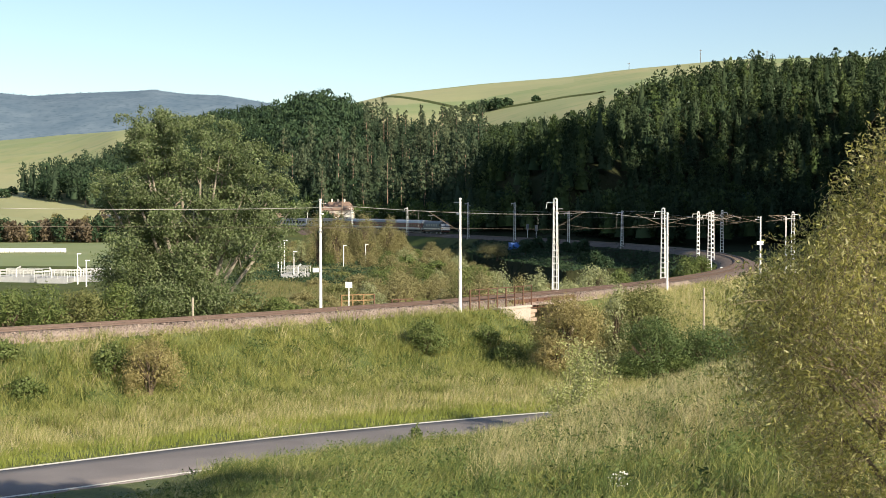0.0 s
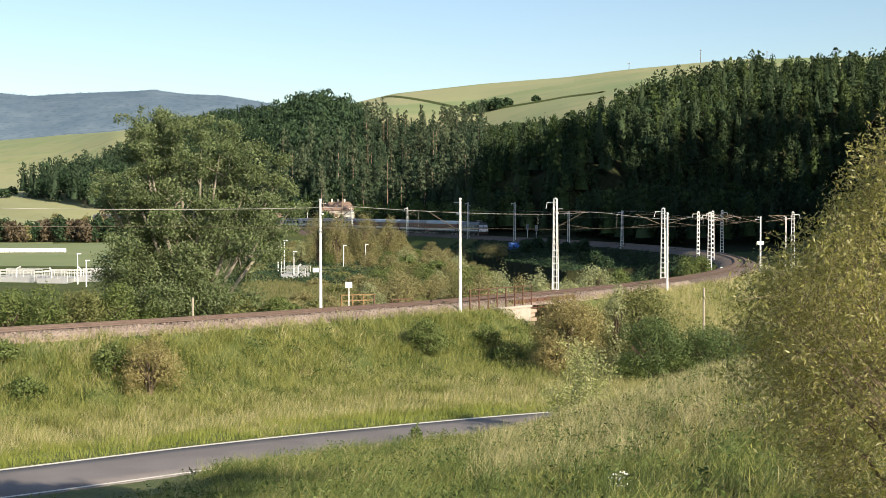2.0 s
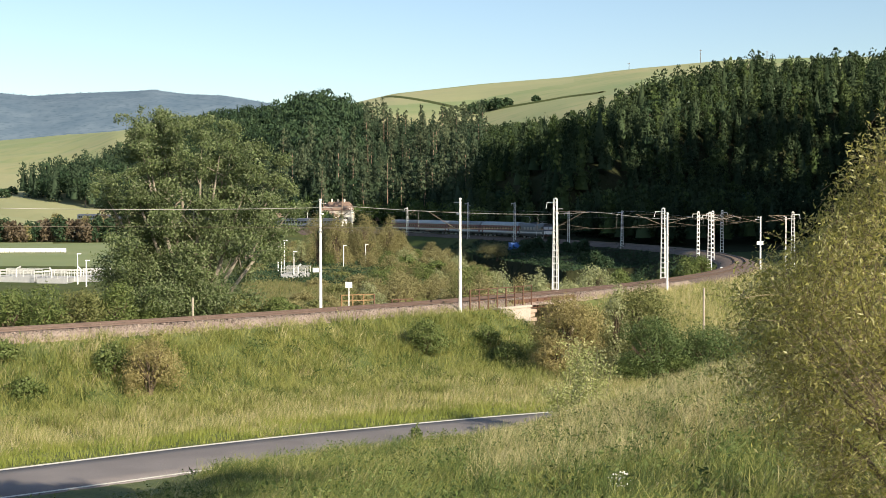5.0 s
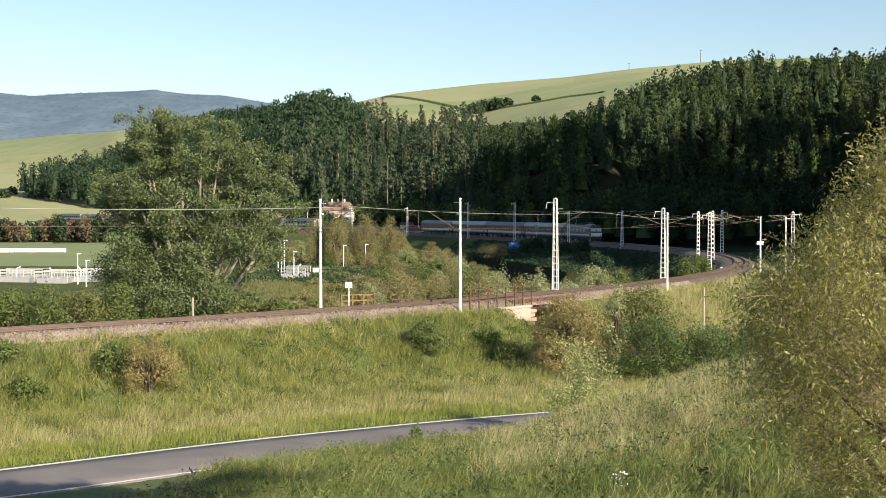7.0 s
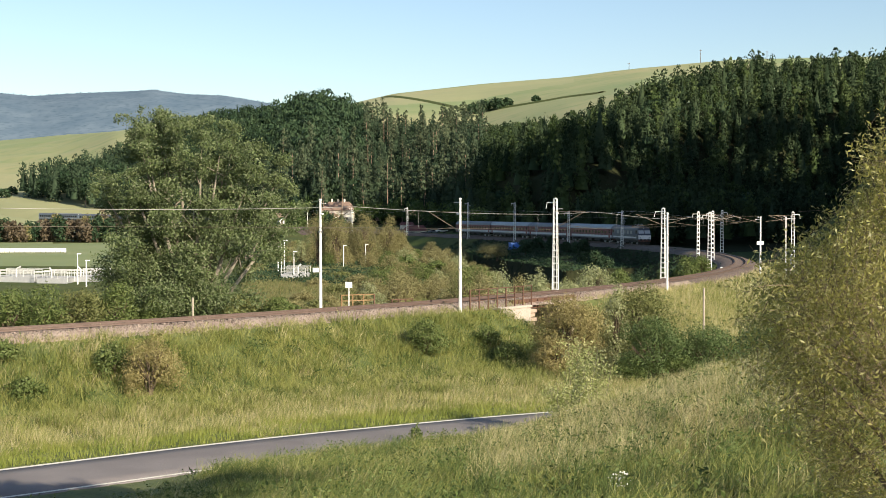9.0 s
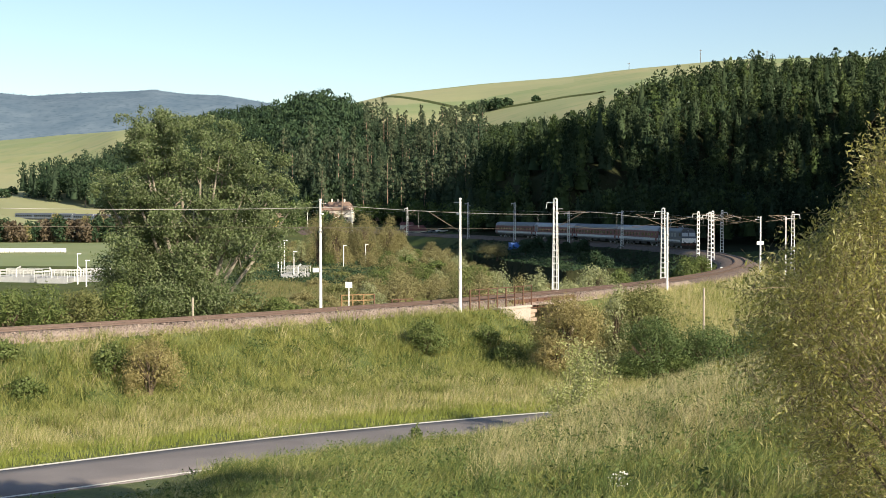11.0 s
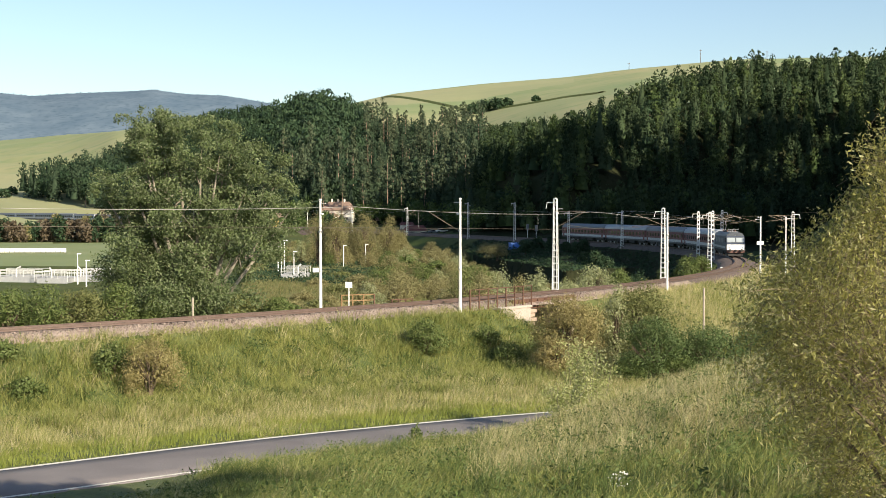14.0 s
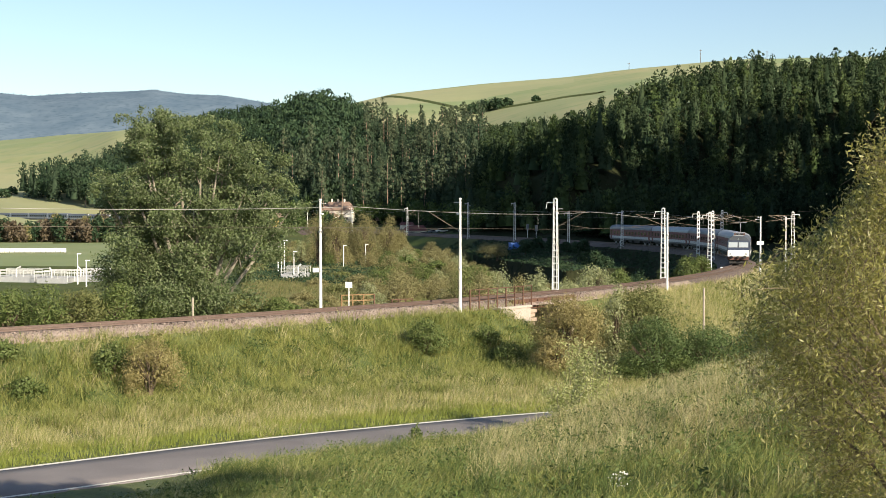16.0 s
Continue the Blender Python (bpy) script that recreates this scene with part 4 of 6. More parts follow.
def build_forests():
    r = np.random.default_rng(11)
    sp = [spruce(r, 18, 3.2 + 1.0 * r.random(), 340, .86) + (0,) for _ in range(5)]
    spl = [spruce(r, 20, 4.0, 26, 3.0) + (0,) for _ in range(3)]
    pn = [pine(r, 24) + (1,) for _ in range(4)]
    br = [broad(r, 15 + 3 * r.random(), 5.0 + 1.6 * r.random(), 260, .85) + (2,) for _ in range(5)]
    rc = [round_conifer(r, 15 + 4 * r.random(), 3.2 + 1.0 * r.random(), 270) + (0,) for _ in range(5)]
    larch = [round_conifer(r, 15 + 3 * r.random(), 3.2 + .8 * r.random(), 270) + (4,) for _ in range(3)]
    protos = sp + pn + br + spl + rc + larch
    mats = [M["spruce"], M["pine"], M["broad"], M["redbark"], M["larch"]]
    tr = {1: trunk_tri(21, .28, .12), 2: trunk_tri(8, .3, .2)}
    foot = lambda a: lerp(a, AZ, EDGE)
    crest = lambda a: lerp(a, AZ, CREST)

    def grow(P, kinds, weights, lo, hi):
        z = terrain(P[:, 0], P[:, 1])
        return np.c_[P, z, r.uniform(lo, hi, len(P)), r.choice(kinds, len(P), p=np.array(weights) / sum(weights))]

    P = scatter(r, 0.02, 0.37, foot, lambda a: crest(a) + 14 + 12 * step(a, .14, .2), 4.9)
    P = P[RAILWAY.beside(P[:, 0], P[:, 1])[0] > 9]
    g = grow(P, [0, 1, 2, 3, 4, 9, 17, 18, 19, 20, 21, 22, 23, 24], [1.1, 1.1, 1.1, 1.1, 1.1, .5, 2.6, 2.6, 2.6, 2.6, 2.6, 2.4, 2.4, 2.4], .56, .86)
    forest("spruce_forest", "dense dark spruce forest on the steep hillside", g, protos, mats, tr)
    P = scatter(r, -0.208, 0.03, lambda a: foot(a) + 6, lambda a: crest(a) + 14, 7.0)
    k = (P[:, 1] - foot(P[:, 0] / P[:, 1])) / (crest(P[:, 0] / P[:, 1]) - foot(P[:, 0] / P[:, 1]))
    leafy_part = (P[:, 0] / P[:, 1] < -0.06) & (k > .35)
    g1 = grow(P[~leafy_part], [0, 1, 2, 3, 5, 6, 7, 8, 9, 17, 18], [3, 3, 3, 3, 2, 2, 2, 2, 1, 2, 2], .8, 1.45)
    g2 = grow(P[leafy_part], [9, 10, 11, 12, 13, 0], [3, 3, 3, 3, 3, 1.5], .9, 1.4)
    for g in (g1, g2):
        a = g[:, 0] / g[:, 1]
        g[:, 3] *= lerp(a, [-.208, -.186, -.13, -.094, -.066, -.05, -.02, .03], [.45, .7, .95, 1.2, 1.05, .78, .78, .9])
    forest("mixed_forest", "mixed wood of tall pines, spruces and leafy trees", np.vstack([g1, g2]), protos, [M["mixspruce"]] + mats[1:], tr, 5)
    P = scatter(r, -0.17, 0.03, lambda a: foot(a) - 22 + 26 * ((a > -.11) & (a < -.066)), lambda a: foot(a) + 30, 6.0)
    forest("undergrowth", "leafy undergrowth along the edge of the wood", grow(P, [9, 10, 11, 12, 13], [1, 1, 1, 1, 1], .35, .75), protos, mats[:2] + [M["edge"]] + mats[3:], None, 9)
    # the forested shoulder beside the railway curve, unseen, added to shade the valley
    P = scatter(r, 0.36, 2.4, lambda a: 60, lambda a: 520 + 0 * a, 8.6)
    zz = terrain(P[:, 0], P[:, 1])
    P = P[(zz > 9) & (P[:, 0] > 84)]
    forest("spruce_shoulder", "unseen spruce forest added on the shading shoulder of the hill", grow(P, [14, 15, 16], [1, 1, 1], .9, 1.3), protos, mats, tr, 6)
    # a strip of spruces running down the fields
    P = scatter(r, -0.326, -0.21, lambda a: lerp(a, [-.326, -.30, -.28, -.25], [800, 770, 748, 735]), lambda a: lerp(a, [-.326, -.31, -.297, -.258, -.21], [806, 815, 850, 915, 985]), 7.4)
    forest("spruce_strip", "dark strip of spruces running down between fields", grow(P, [17, 18, 19, 0, 1, 9, 10], [2, 2, 2, 1, 1, 2, 2], .8, 1.35), protos, [M["mixspruce"]] + mats[1:], tr, 7)
    # woods on the far ridge, with the blue haze put into their colour
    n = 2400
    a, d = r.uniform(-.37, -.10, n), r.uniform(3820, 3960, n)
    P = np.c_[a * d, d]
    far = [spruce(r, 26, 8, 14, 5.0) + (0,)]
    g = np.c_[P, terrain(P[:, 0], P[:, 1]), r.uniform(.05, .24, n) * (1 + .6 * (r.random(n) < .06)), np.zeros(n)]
    forest("ridge_woods", "woods on the far ridge with blue haze in their colour", g, far, [M["haze"]], None, 8)


build_forests()


def limb_bm(bm, pts, r0, r1, n=6):
    for i in range(len(pts) - 1):
        k0, k1 = i / (len(pts) - 1), (i + 1) / (len(pts) - 1)
        bar(bm, pts[i], pts[i + 1], r0 + (r1 - r0) * k0, r0 + (r1 - r0) * k1, n)
    return bm


def sprays(p, d, size, r, long=1.0, loose=.9):
    """Leaves that face outwards from their lobe, more or less loosely."""
    n = len(p)
    nrm = d + r.normal(size=(n, 3)) * loose * .6
    nrm /= np.linalg.norm(nrm, axis=1)[:, None] + 1e-9
    a = np.cross(nrm, r.normal(size=(n, 3)))
    a /= np.linalg.norm(a, axis=1)[:, None] + 1e-9
    b = np.cross(nrm, a)
    sz = (size * r.uniform(.6, 1.4, n))[:, None]
    V = np.stack([p - a * sz * long, p + b * sz * .5, p + a * sz * long, p - b * sz * .5], 1).reshape(-1, 3)
    i = np.arange(n)[:, None] * 4
    return V, np.vstack([i + [0, 1, 2], i + [0, 2, 3]])


def shrub_mesh(seed, kind, w, h, n, leaf, mat, long=1.0):
    r = np.random.default_rng(seed)
    lobes = []
    for i in range(17):
        a, q = i * 2.4 + r.uniform(-.5, .5), w * .33 * math.sqrt((i + .5) / 17)
        top = h * (.80 - .62 * (q / (w * .33)) ** 2 * r.uniform(.5, 1))
        g = r.uniform(.13, .22)
        lobes.append((math.cos(a) * q, math.sin(a) * q, top * r.uniform(.75, 1), w * g, w * g, h * r.uniform(.11, .19)))
        if i % 2:
            lobes.append((math.cos(a) * q * 1.1, math.sin(a) * q * 1.1, top * r.uniform(.25, .55), w * g, w * g, h * r.uniform(.12, .2)))
    p, d = crown_points(r, lobes, n, .6)
    k = p[:, 2] > 0.02 * h
    p, d = p[k], d[k]
    V, F = sprays(p, d, leaf, r, long, .65)
    return mesh_of(kind, V, F, mat, tint=np.repeat(np.clip(.5 + .28 * r.normal(size=len(p)), 0, 1), 4))


def stems_mesh(seed, w, h, n=9):
    r = np.random.default_rng(seed)
    bm = bmesh.new()
    for _ in range(n):
        a, q = r.uniform(0, 6.28), r.uniform(.05, .27) * w
        top = Vector((math.cos(a) * q, math.sin(a) * q, h * (.74 - .9 * (q / w)) * r.uniform(.8, 1)))
        mid = Vector((top.x * .35, top.y * .35, top.z * .55))
        limb_bm(bm, [Vector((r.normal() * .1, r.normal() * .1, -.2)), mid, top], .05 * h / 3, .015 * h / 3, 5)
    me = bpy.data.meshes.new("branch_frame")
    bm.to_mesh(me)
    bm.free()
    me.materials.append(M["darkbark"])
    return me


def make_shrub(seed, mat, label, w=4.0, h=3.6, n=2700, leaf=.072, long=1.4, group="valley shrubs"):
    ob = thing("shrub", Matrix(), label, "shrub", group)
    part("branch_frame", stems_mesh(seed, w, h), parent=ob)
    part("foliage", shrub_mesh(seed, "foliage", w, h, n, leaf, mat, long), parent=ob)
    return ob


def place(ob, x, y, size, turn, dz=-0.1):
    m = pose(x, y, ground_z(x, y) + dz, 0, 0, turn)
    c = copy_thing(ob, m)
    c.scale = (size, size, size)
    return c


def build_shrubs():
    r = np.random.default_rng(21)
    kinds = [make_shrub(31, M["brown"], "dense brownish willow shrub on the valley floor"), make_shrub(32, M["shrub"], "green leafy shrub on the valley floor"),
             make_shrub(33, M["brown"], "olive-brown thicket shrub on the valley floor", 4.6, 3.2), make_shrub(34, M["pale"], "silvery grey-green willow shrub", 3.4, 3.8),
             make_shrub(35, M["shrub"], "rounded bright green shrub", 4.2, 3.4)]
    spots = []
    for _ in range(110):
        y = r.uniform(128, 330)
        a = r.uniform(-.12, .045)
        x = a * y
        o, s = RAILWAY.beside([x], [y])
        if o[0] > -9 or (-.14 < a < -.058 and y < 252):
            continue
        k = r.choice([0, 2, 1, 4, 3], p=[.38, .27, .12, .12, .11])
        spots.append((x, y, r.uniform(.8, 1.35) * (1 + .2 * (y > 220)), k))
    for x, y, sz, k in spots:
        place(kinds[k], x, y, sz, r.uniform(0, 360))
    for k in kinds:
        k.matrix_basis = pose(-30 + 8 * kinds.index(k), 250, ground_z(-30 + 8 * kinds.index(k), 250), 0, 0, 0)
    return kinds


SHRUBS = build_shrubs()


def build_big_tree():
    r = np.random.default_rng(5)
    x0, y0 = -20.6, 107.0
    z0 = ground_z(x0, y0) - .2
    ob = thing("poplar_tree", pose(x0, y0, z0), "large grey-green poplar with several trunks beside the track", "tree")
    tops = [(-4.6, 0, 19.0), (-1.4, .5, 18.4), (.9, -.5, 18.0), (3.3, .3, 17.4), (5.3, 0, 16.2), (-5.6, 0, 16.2), (7.2, 0, 14.6), (8.4, .4, 12.0), (-7.6, .5, 13.2), (-2.9, .6, 18.8), (2.4, -.3, 17.2), (-3.8, -.4, 17.6)]
    bm = bmesh.new()
    for x, y, z in tops:
        b = Vector((x * .14, r.normal() * .4, 0))
        limb_bm(bm, [b, Vector((x * .35, y, z * .3)), Vector((x * .7, y + r.normal() * .4, z * .62)), Vector((x * .95, y, z * .86))], .24, .03, 7)
        for q in range(7):
            k = r.uniform(.25, .8)
            p = Vector((x * k, y * k, z * k))
            limb_bm(bm, [p, p + Vector((r.normal() * 1.0, r.normal() * 1.0, r.uniform(.6, 1.6)))], .06, .015, 5)
    part("trunk", bm, M["bark"], ob)
    lobes = []
    for x, y, z in tops:
        for k in np.linspace(.10, .97, 15):
            if x > 4.5 and k < .5:
                continue
            w = 1.15 * (1.12 - k) ** .7 + .62
            for _ in range(2):
                lobes.append((x * (.45 + .55 * k) + r.normal() * (.45 + 1.25 * (1 - k)), y + r.normal() * 1.9, z * k + r.normal() * .3, w * r.uniform(.7, 1.2), w * r.uniform(.7, 1.2), w * r.uniform(.5, .8)))
    for x, z in ((-4.7, 18.6), (-4.2, 17.6), (-3.6, 16.8), (-5.2, 16.6), (-2.6, 18.2), (-1.6, 17.4), (-.4, 17.6), (-3.0, 16.0), (.8, 16.9), (2.4, 16.2), (-5.8, 15.4), (4.2, 15.4), (-4.6, 15.2), (-1.2, 16.0)):
        lobes.append((x, r.normal() * .6, z, r.uniform(.8, 1.3), r.uniform(.8, 1.3), r.uniform(.6, 1.0)))
    for _ in range(14):
        lobes.append((r.uniform(-8.5, 5.0), r.normal() * 1.5, r.uniform(.8, 3.5), r.uniform(1.2, 2), r.uniform(1.2, 2), r.uniform(.9, 1.5)))
    p, d = crown_points(r, lobes, 175000, .35)
    k = (p[:, 2] > .1) & ((p[:, 2] < 15) | (p[:, 0] > -5.5 + .35 * (p[:, 2] - 15) * (p[:, 2] > 18)))
    p, d = p[k], d[k]
    V, F = sprays(p, d, .103, r, 1.0, 1.5)
    part("crown", mesh_of("crown", V, F, M["poplar"], tint=np.repeat(np.clip(.5 + .25 * waves(p[:, 0], p[:, 2], .8) + .2 * r.normal(size=len(p)), 0, 1), 4)), parent=ob)


build_big_tree()


# ---- the willow in front ----
WILLOW_Z = [.3, .9, 1.25, 1.7, 2.1, 3.0, 3.4, 3.75, 4.05, 4.5, 5.0, 5.3]
WILLOW_R = [1.1, 1.6, 1.9, 2.2, 2.34, 2.36, 2.25, 1.95, 1.55, 1.22, .9, .5]


def build_willow():
    r = np.random.default_rng(9)
    base = Vector((5.55, 14.2, ground_z(5.55, 14.2) - .1))
    ob = thing("willow_shrub", Matrix.Translation(base), "tall olive-yellow willow shrub swaying in the wind", "shrub")
    part("stump", limb_bm(bmesh.new(), [Vector((0, 0, -.3)), Vector((-.1, 0, .5)), Vector((-.2, .1, 1.1))], .20, .13, 8), M["willowbark"], ob)
    LIMBS = []
    for i in range(15):
        a = i * 2.39996
        e = Vector((1.75 * math.cos(a) * (1 - .045 * i), 1.5 * math.sin(a) * (1 - .045 * i), 1.5 + .19 * i))
        LIMBS.append([Vector((0, 0, .1)), Vector((e.x * .28, e.y * .28, e.z * .42)), Vector((e.x * .62 + .05, e.y * .62, e.z * .76)), e])
        part("limb", limb_bm(bmesh.new(), LIMBS[-1], .055, .014, 6), M["willowbark"], ob)
    n = 190
    ends, curves = [], []
    for i in range(n):
        zz = .35 + 4.75 * ((i * .6180340) % 1) ** .9
        a = i * 2.39996 + r.uniform(-.25, .25)
        rr = lerp(zz, WILLOW_Z, WILLOW_R) * r.uniform(.6, 1.0) * (1 + .10 * math.sin(3 * a + 2.2 * zz))
        end = Vector((rr * math.cos(a), .88 * rr * math.sin(a), zz))
        mid = Vector((end.x * .40, end.y * .40, .56 * end.z + .30))
        q3 = mid.lerp(end, .55) + Vector((r.normal() * .07, r.normal() * .07, .12))
        ends.append(end)
        limb = LIMBS[min(range(len(LIMBS)), key=lambda j: (LIMBS[j][2] - mid).length)]
        fork = min((limb[1].lerp(limb[2], .35), limb[2], limb[2].lerp(limb[3], .5)), key=lambda v: (v - mid).length)
        curves.append([fork, fork.lerp(mid, .6) + Vector((0, 0, .06)), mid, q3, end])
    # leafy twigs all through the outer crown, each borne by the nearest branch
    m = 7800
    zz = .25 + 5.1 * r.random(m)
    rim = np.interp(zz, WILLOW_Z, WILLOW_R)
    keep = r.random(m) < rim / 2.6
    zz, rim = zz[keep], rim[keep]
    m = len(zz)
    a = r.uniform(0, 6.283, m)
    f = np.where(r.random(m) < .86, r.uniform(.74, 1.0, m), r.uniform(.35, .78, m)) * (1 + .05 * np.sin(3 * a + 2.2 * zz) + .06 * np.sin(7 * a + 5 * zz))
    P = np.c_[f * rim * np.cos(a), .88 * f * rim * np.sin(a), zz]
    seen = P[:, 0] < .30 + .341 * P[:, 1] 
    keep = seen | (r.random(m) < .14)
    P, seen = P[keep], seen[keep]
    B = np.array([[(c[2].lerp(c[3], .5)), c[3], c[3].lerp(c[4], .5), c[4]] for c in curves])
    D = np.linalg.norm(P[:, None, None, :] - B[None], axis=3)
    near = D.reshape(len(P), -1).argmin(1)
    owner, where = near // 4, near % 4
    for i in range(n):
        bm = limb_bm(bmesh.new(), curves[i], .011, .003, 5)
        twigs = bmesh.new()
        lp, lw, sz = [], [], []
        for j in np.nonzero(owner == i)[0]:
            tip = Vector(P[j])
            root = Vector(B[i][where[j]])
            if (tip - root).length > .75:
                root = root.lerp(tip, 1 - .75 / (tip - root).length)
            out = Vector((tip.x, tip.y, .6)).normalized()
            w = ((tip - root) * .7 + out * .15 + Vector((r.normal(), r.normal(), r.normal() + .3)) * .3)
            ln = min(max(w.length, .25), .55)
            w = w.normalized()
            s0 = tip - w * ln
            limb_bm(twigs, [s0, s0 + w * ln * .5 + Vector((r.normal() * .02, r.normal() * .02, .025)), tip], .0030, .0012, 3)
            per = (21 if tip.z > 2.0 else 13) if seen[j] else 8
            for _ in range(per):
                q = r.uniform(.05, 1.06)
                lp.append(tuple(s0 + w * ln * q + Vector((r.normal(), r.normal(), r.normal())) * .06))
                lw.append(tuple(w))
                sz.append(.0170 if seen[j] else .026)
        br = part("branch", bm, M["willowbark"], ob, m=pose(0, 0, 0))
        tagged(part("twig_spray", twigs, M["willowbark"], br), kind="stuff")
        if lp:
            V, F = leaves(np.array(lp), np.array(sz), r, .1, 1.8, np.array(lw) * .5)
            part("foliage", mesh_of("foliage", V, F, M["willow"], tint=np.repeat(np.clip(.5 + .3 * r.normal(size=len(lp)), 0, 1), 4)), parent=br)
        if ends[i].x < .1 + .341 * ends[i].y:
            SWAYING.append((br, pose(0, 0, 0), .7, ends[i].z * .9 + r.uniform(0, 2.5)))


build_willow()


# ---- grass ----
def blades(P, h, w, r, lean=.35, wind=(.15, .05), bent=True):
    """Blades of grass at places P: bent ones of three triangles, or plain ones of one."""
    n = len(P)
    a = r.uniform(0, 6.28, n)
    side = np.c_[np.cos(a), np.sin(a), 0 * a] * (w * r.uniform(.6, 1.3, n))[:, None]
    out = np.c_[r.normal(size=(n, 2)) * lean + wind, 0 * a]
    H = (np.asarray(h) * r.uniform(.5, 1.2, n))[:, None]
    up = np.array((0, 0, 1.0))
    t = P + up * H * (1 - .12 * np.linalg.norm(out, axis=1)[:, None]) + out * H
    if not bent:
        V = np.stack([P - side, P + side, t], 1).reshape(-1, 3)
        return V, np.arange(n)[:, None] * 3 + [0, 1, 2], 3
    m = P + up * H * .55 + out * H * .3
    V = np.stack([P - side, P + side, m - side * .8, m + side * .8, t], 1).reshape(-1, 3)
    i = np.arange(n)[:, None] * 5
    return V, np.vstack([i + [0, 1, 3], i + [0, 3, 2], i + [2, 3, 4]]), 5


def build_grass():
    r = np.random.default_rng(17)

    def spots(n, y0, y1, ax, keep):
        y = np.sqrt(r.uniform(y0 ** 2, y1 ** 2, n))
        x = r.uniform(-ax, ax, n) * y
        u = -ROAD.beside(x, y)[0]
        o = RAILWAY.beside(x, y)[0]
        w = keep(x, y, u, o)
        x, y, u, o = x[w], y[w], u[w], o[w]
        z = terrain(x, y)
        return np.c_[x, y, z - .03], u, o

    def open_ground(x, y):
        return (x > -9.2 + .8 * waves(x, y, 1.1)) | (y < 40)

    def lay(name, label, P, h, w, mat, lean=.35, bent=True, wind=(.15, .05), tone=None):
        V, F, k = blades(P, h, w, r, lean, wind, bent)
        patch = .5 + .35 * waves(P[:, 0], P[:, 1], 1.7) + .2 * waves(P[:, 0] + 40, P[:, 1], .6) + .15 * r.normal(size=len(P))
        patch = patch if tone is None else tone + .12 * r.normal(size=len(P))
        tagged(new(name, mesh_of(name, V, F, mat, tint=np.repeat(np.clip(patch, 0, 1), k))), label, "grass", kind="stuff")

    def tall(P, u, h):
        """Height in clumps, short beside the road."""
        return h * (.7 + .45 * waves(P[:, 0], P[:, 1], .9)) * lerp(np.abs(u), [3.2, 3.9, 6], [.4, .8, 1])

    P, u, o = spots(170000, 21, 74, .37, lambda x, y, u, o: (u > 3.6) & open_ground(x, y))
    lay("foreground_grass", "tall green meadow grass", P, tall(P, u, .8), .010, M["grass"], .4)
    P, u, o = spots(60000, 21, 48, .37, lambda x, y, u, o: (u > 6) & (waves(x, y, 1.9) > -.25) & open_ground(x, y))
    lay("lush_grass", "lush dark green grass in the near meadow", P, tall(P, u, .7), .012, M["lush"], .35)
    P, u, o = spots(100000, 22, 76, .37, lambda x, y, u, o: (u > 4.0) & open_ground(x, y) & (waves(x, y, 2.6) + .9 * step(x, -4, 8) + .3 * step(-u, -22, -6) - 1.0 * (1 - step(y, 27, 43)) > -.02))
    lay("dry_grass", "straw-coloured seeding grass bending in the wind", P, tall(P, u, .95), .007, M["straw"], .5, True, (.3, .08))
    # tussocks: pale seeding ones combed over by the wind, dark lush ones, and tufts on the bank
    near_side = lambda x, y, u, o: (u > 5.0) & open_ground(x, y)
    bank_side = lambda x, y, u, o: (u < -11) & (o > 3.4) & (y < 130)
    for name, label, mat, m, per, y0, y1, a0, a1, h, w, spread, keep, lean in (
            ("plume_grass", "tall pale plumes of grass combed over by the wind", "straw", 950, 60, 33, 68, .03, .31, .95, .007, .28, near_side, .42),
            ("tussock_grass", "dark green tussocks of long grass", "weed", 780, 76, 22, 58, -.18, .34, .9, .009, .26, near_side, .42),
            ("young_tussocks", "yellow-green tussocks of fresh grass", "grass", 760, 66, 22, 66, -.24, .34, .85, .009, .28, near_side, .42),
            ("seeding_tussocks", "straw-tipped tussocks in the near meadow", "straw", 200, 30, 24, 60, -.2, .30, .75, .009, .2, near_side, .45),
            ("bank_tufts", "tufts of long green grass on the railway bank", "grass", 1500, 40, 60, 125, -.36, .12, .9, .016, .38, bank_side, .65),
            ("dark_bank_tufts", "dark green tufts on the railway bank", "weed", 480, 36, 60, 125, -.36, .12, .75, .020, .45, bank_side, .65),
            ("pale_bank_tufts", "pale seeding tufts on the railway bank", "straw", 220, 26, 60, 125, -.36, .12, .9, .013, .40, bank_side, .65)):
        y = np.sqrt(r.uniform(y0 ** 2, y1 ** 2, m * 2))
        x = r.uniform(a0, a1, m * 2) * y
        k = keep(x, y, -ROAD.beside(x, y)[0], RAILWAY.beside(x, y)[0])
        x, y = x[k][:m], y[k][:m]
        X = (x[:, None] + r.normal(size=(len(x), per)) * spread).ravel()
        Y = (y[:, None] + r.normal(size=(len(x), per)) * spread).ravel()
        hh = np.repeat(h * r.uniform(.65, 1.25, len(x)), per)
        lay(name, label, np.c_[X, Y, terrain(X, Y) - .03], hh, w, M[mat], lean, True, (.08 if keep is bank_side else .34, .05), np.repeat(r.random(len(x)), per))
    far = lambda x, y, u, o: (u < -3.1) & (o > 2.5) & (y < 140)
    P, u, o = spots(330000, 44, 140, .36, lambda x, y, u, o: far(x, y, u, o) & (u < -5.2))
    lay("verge_grass", "green grass on the verge and railway bank", P, tall(P, u, .8), .017, M["grass"], .5, False)
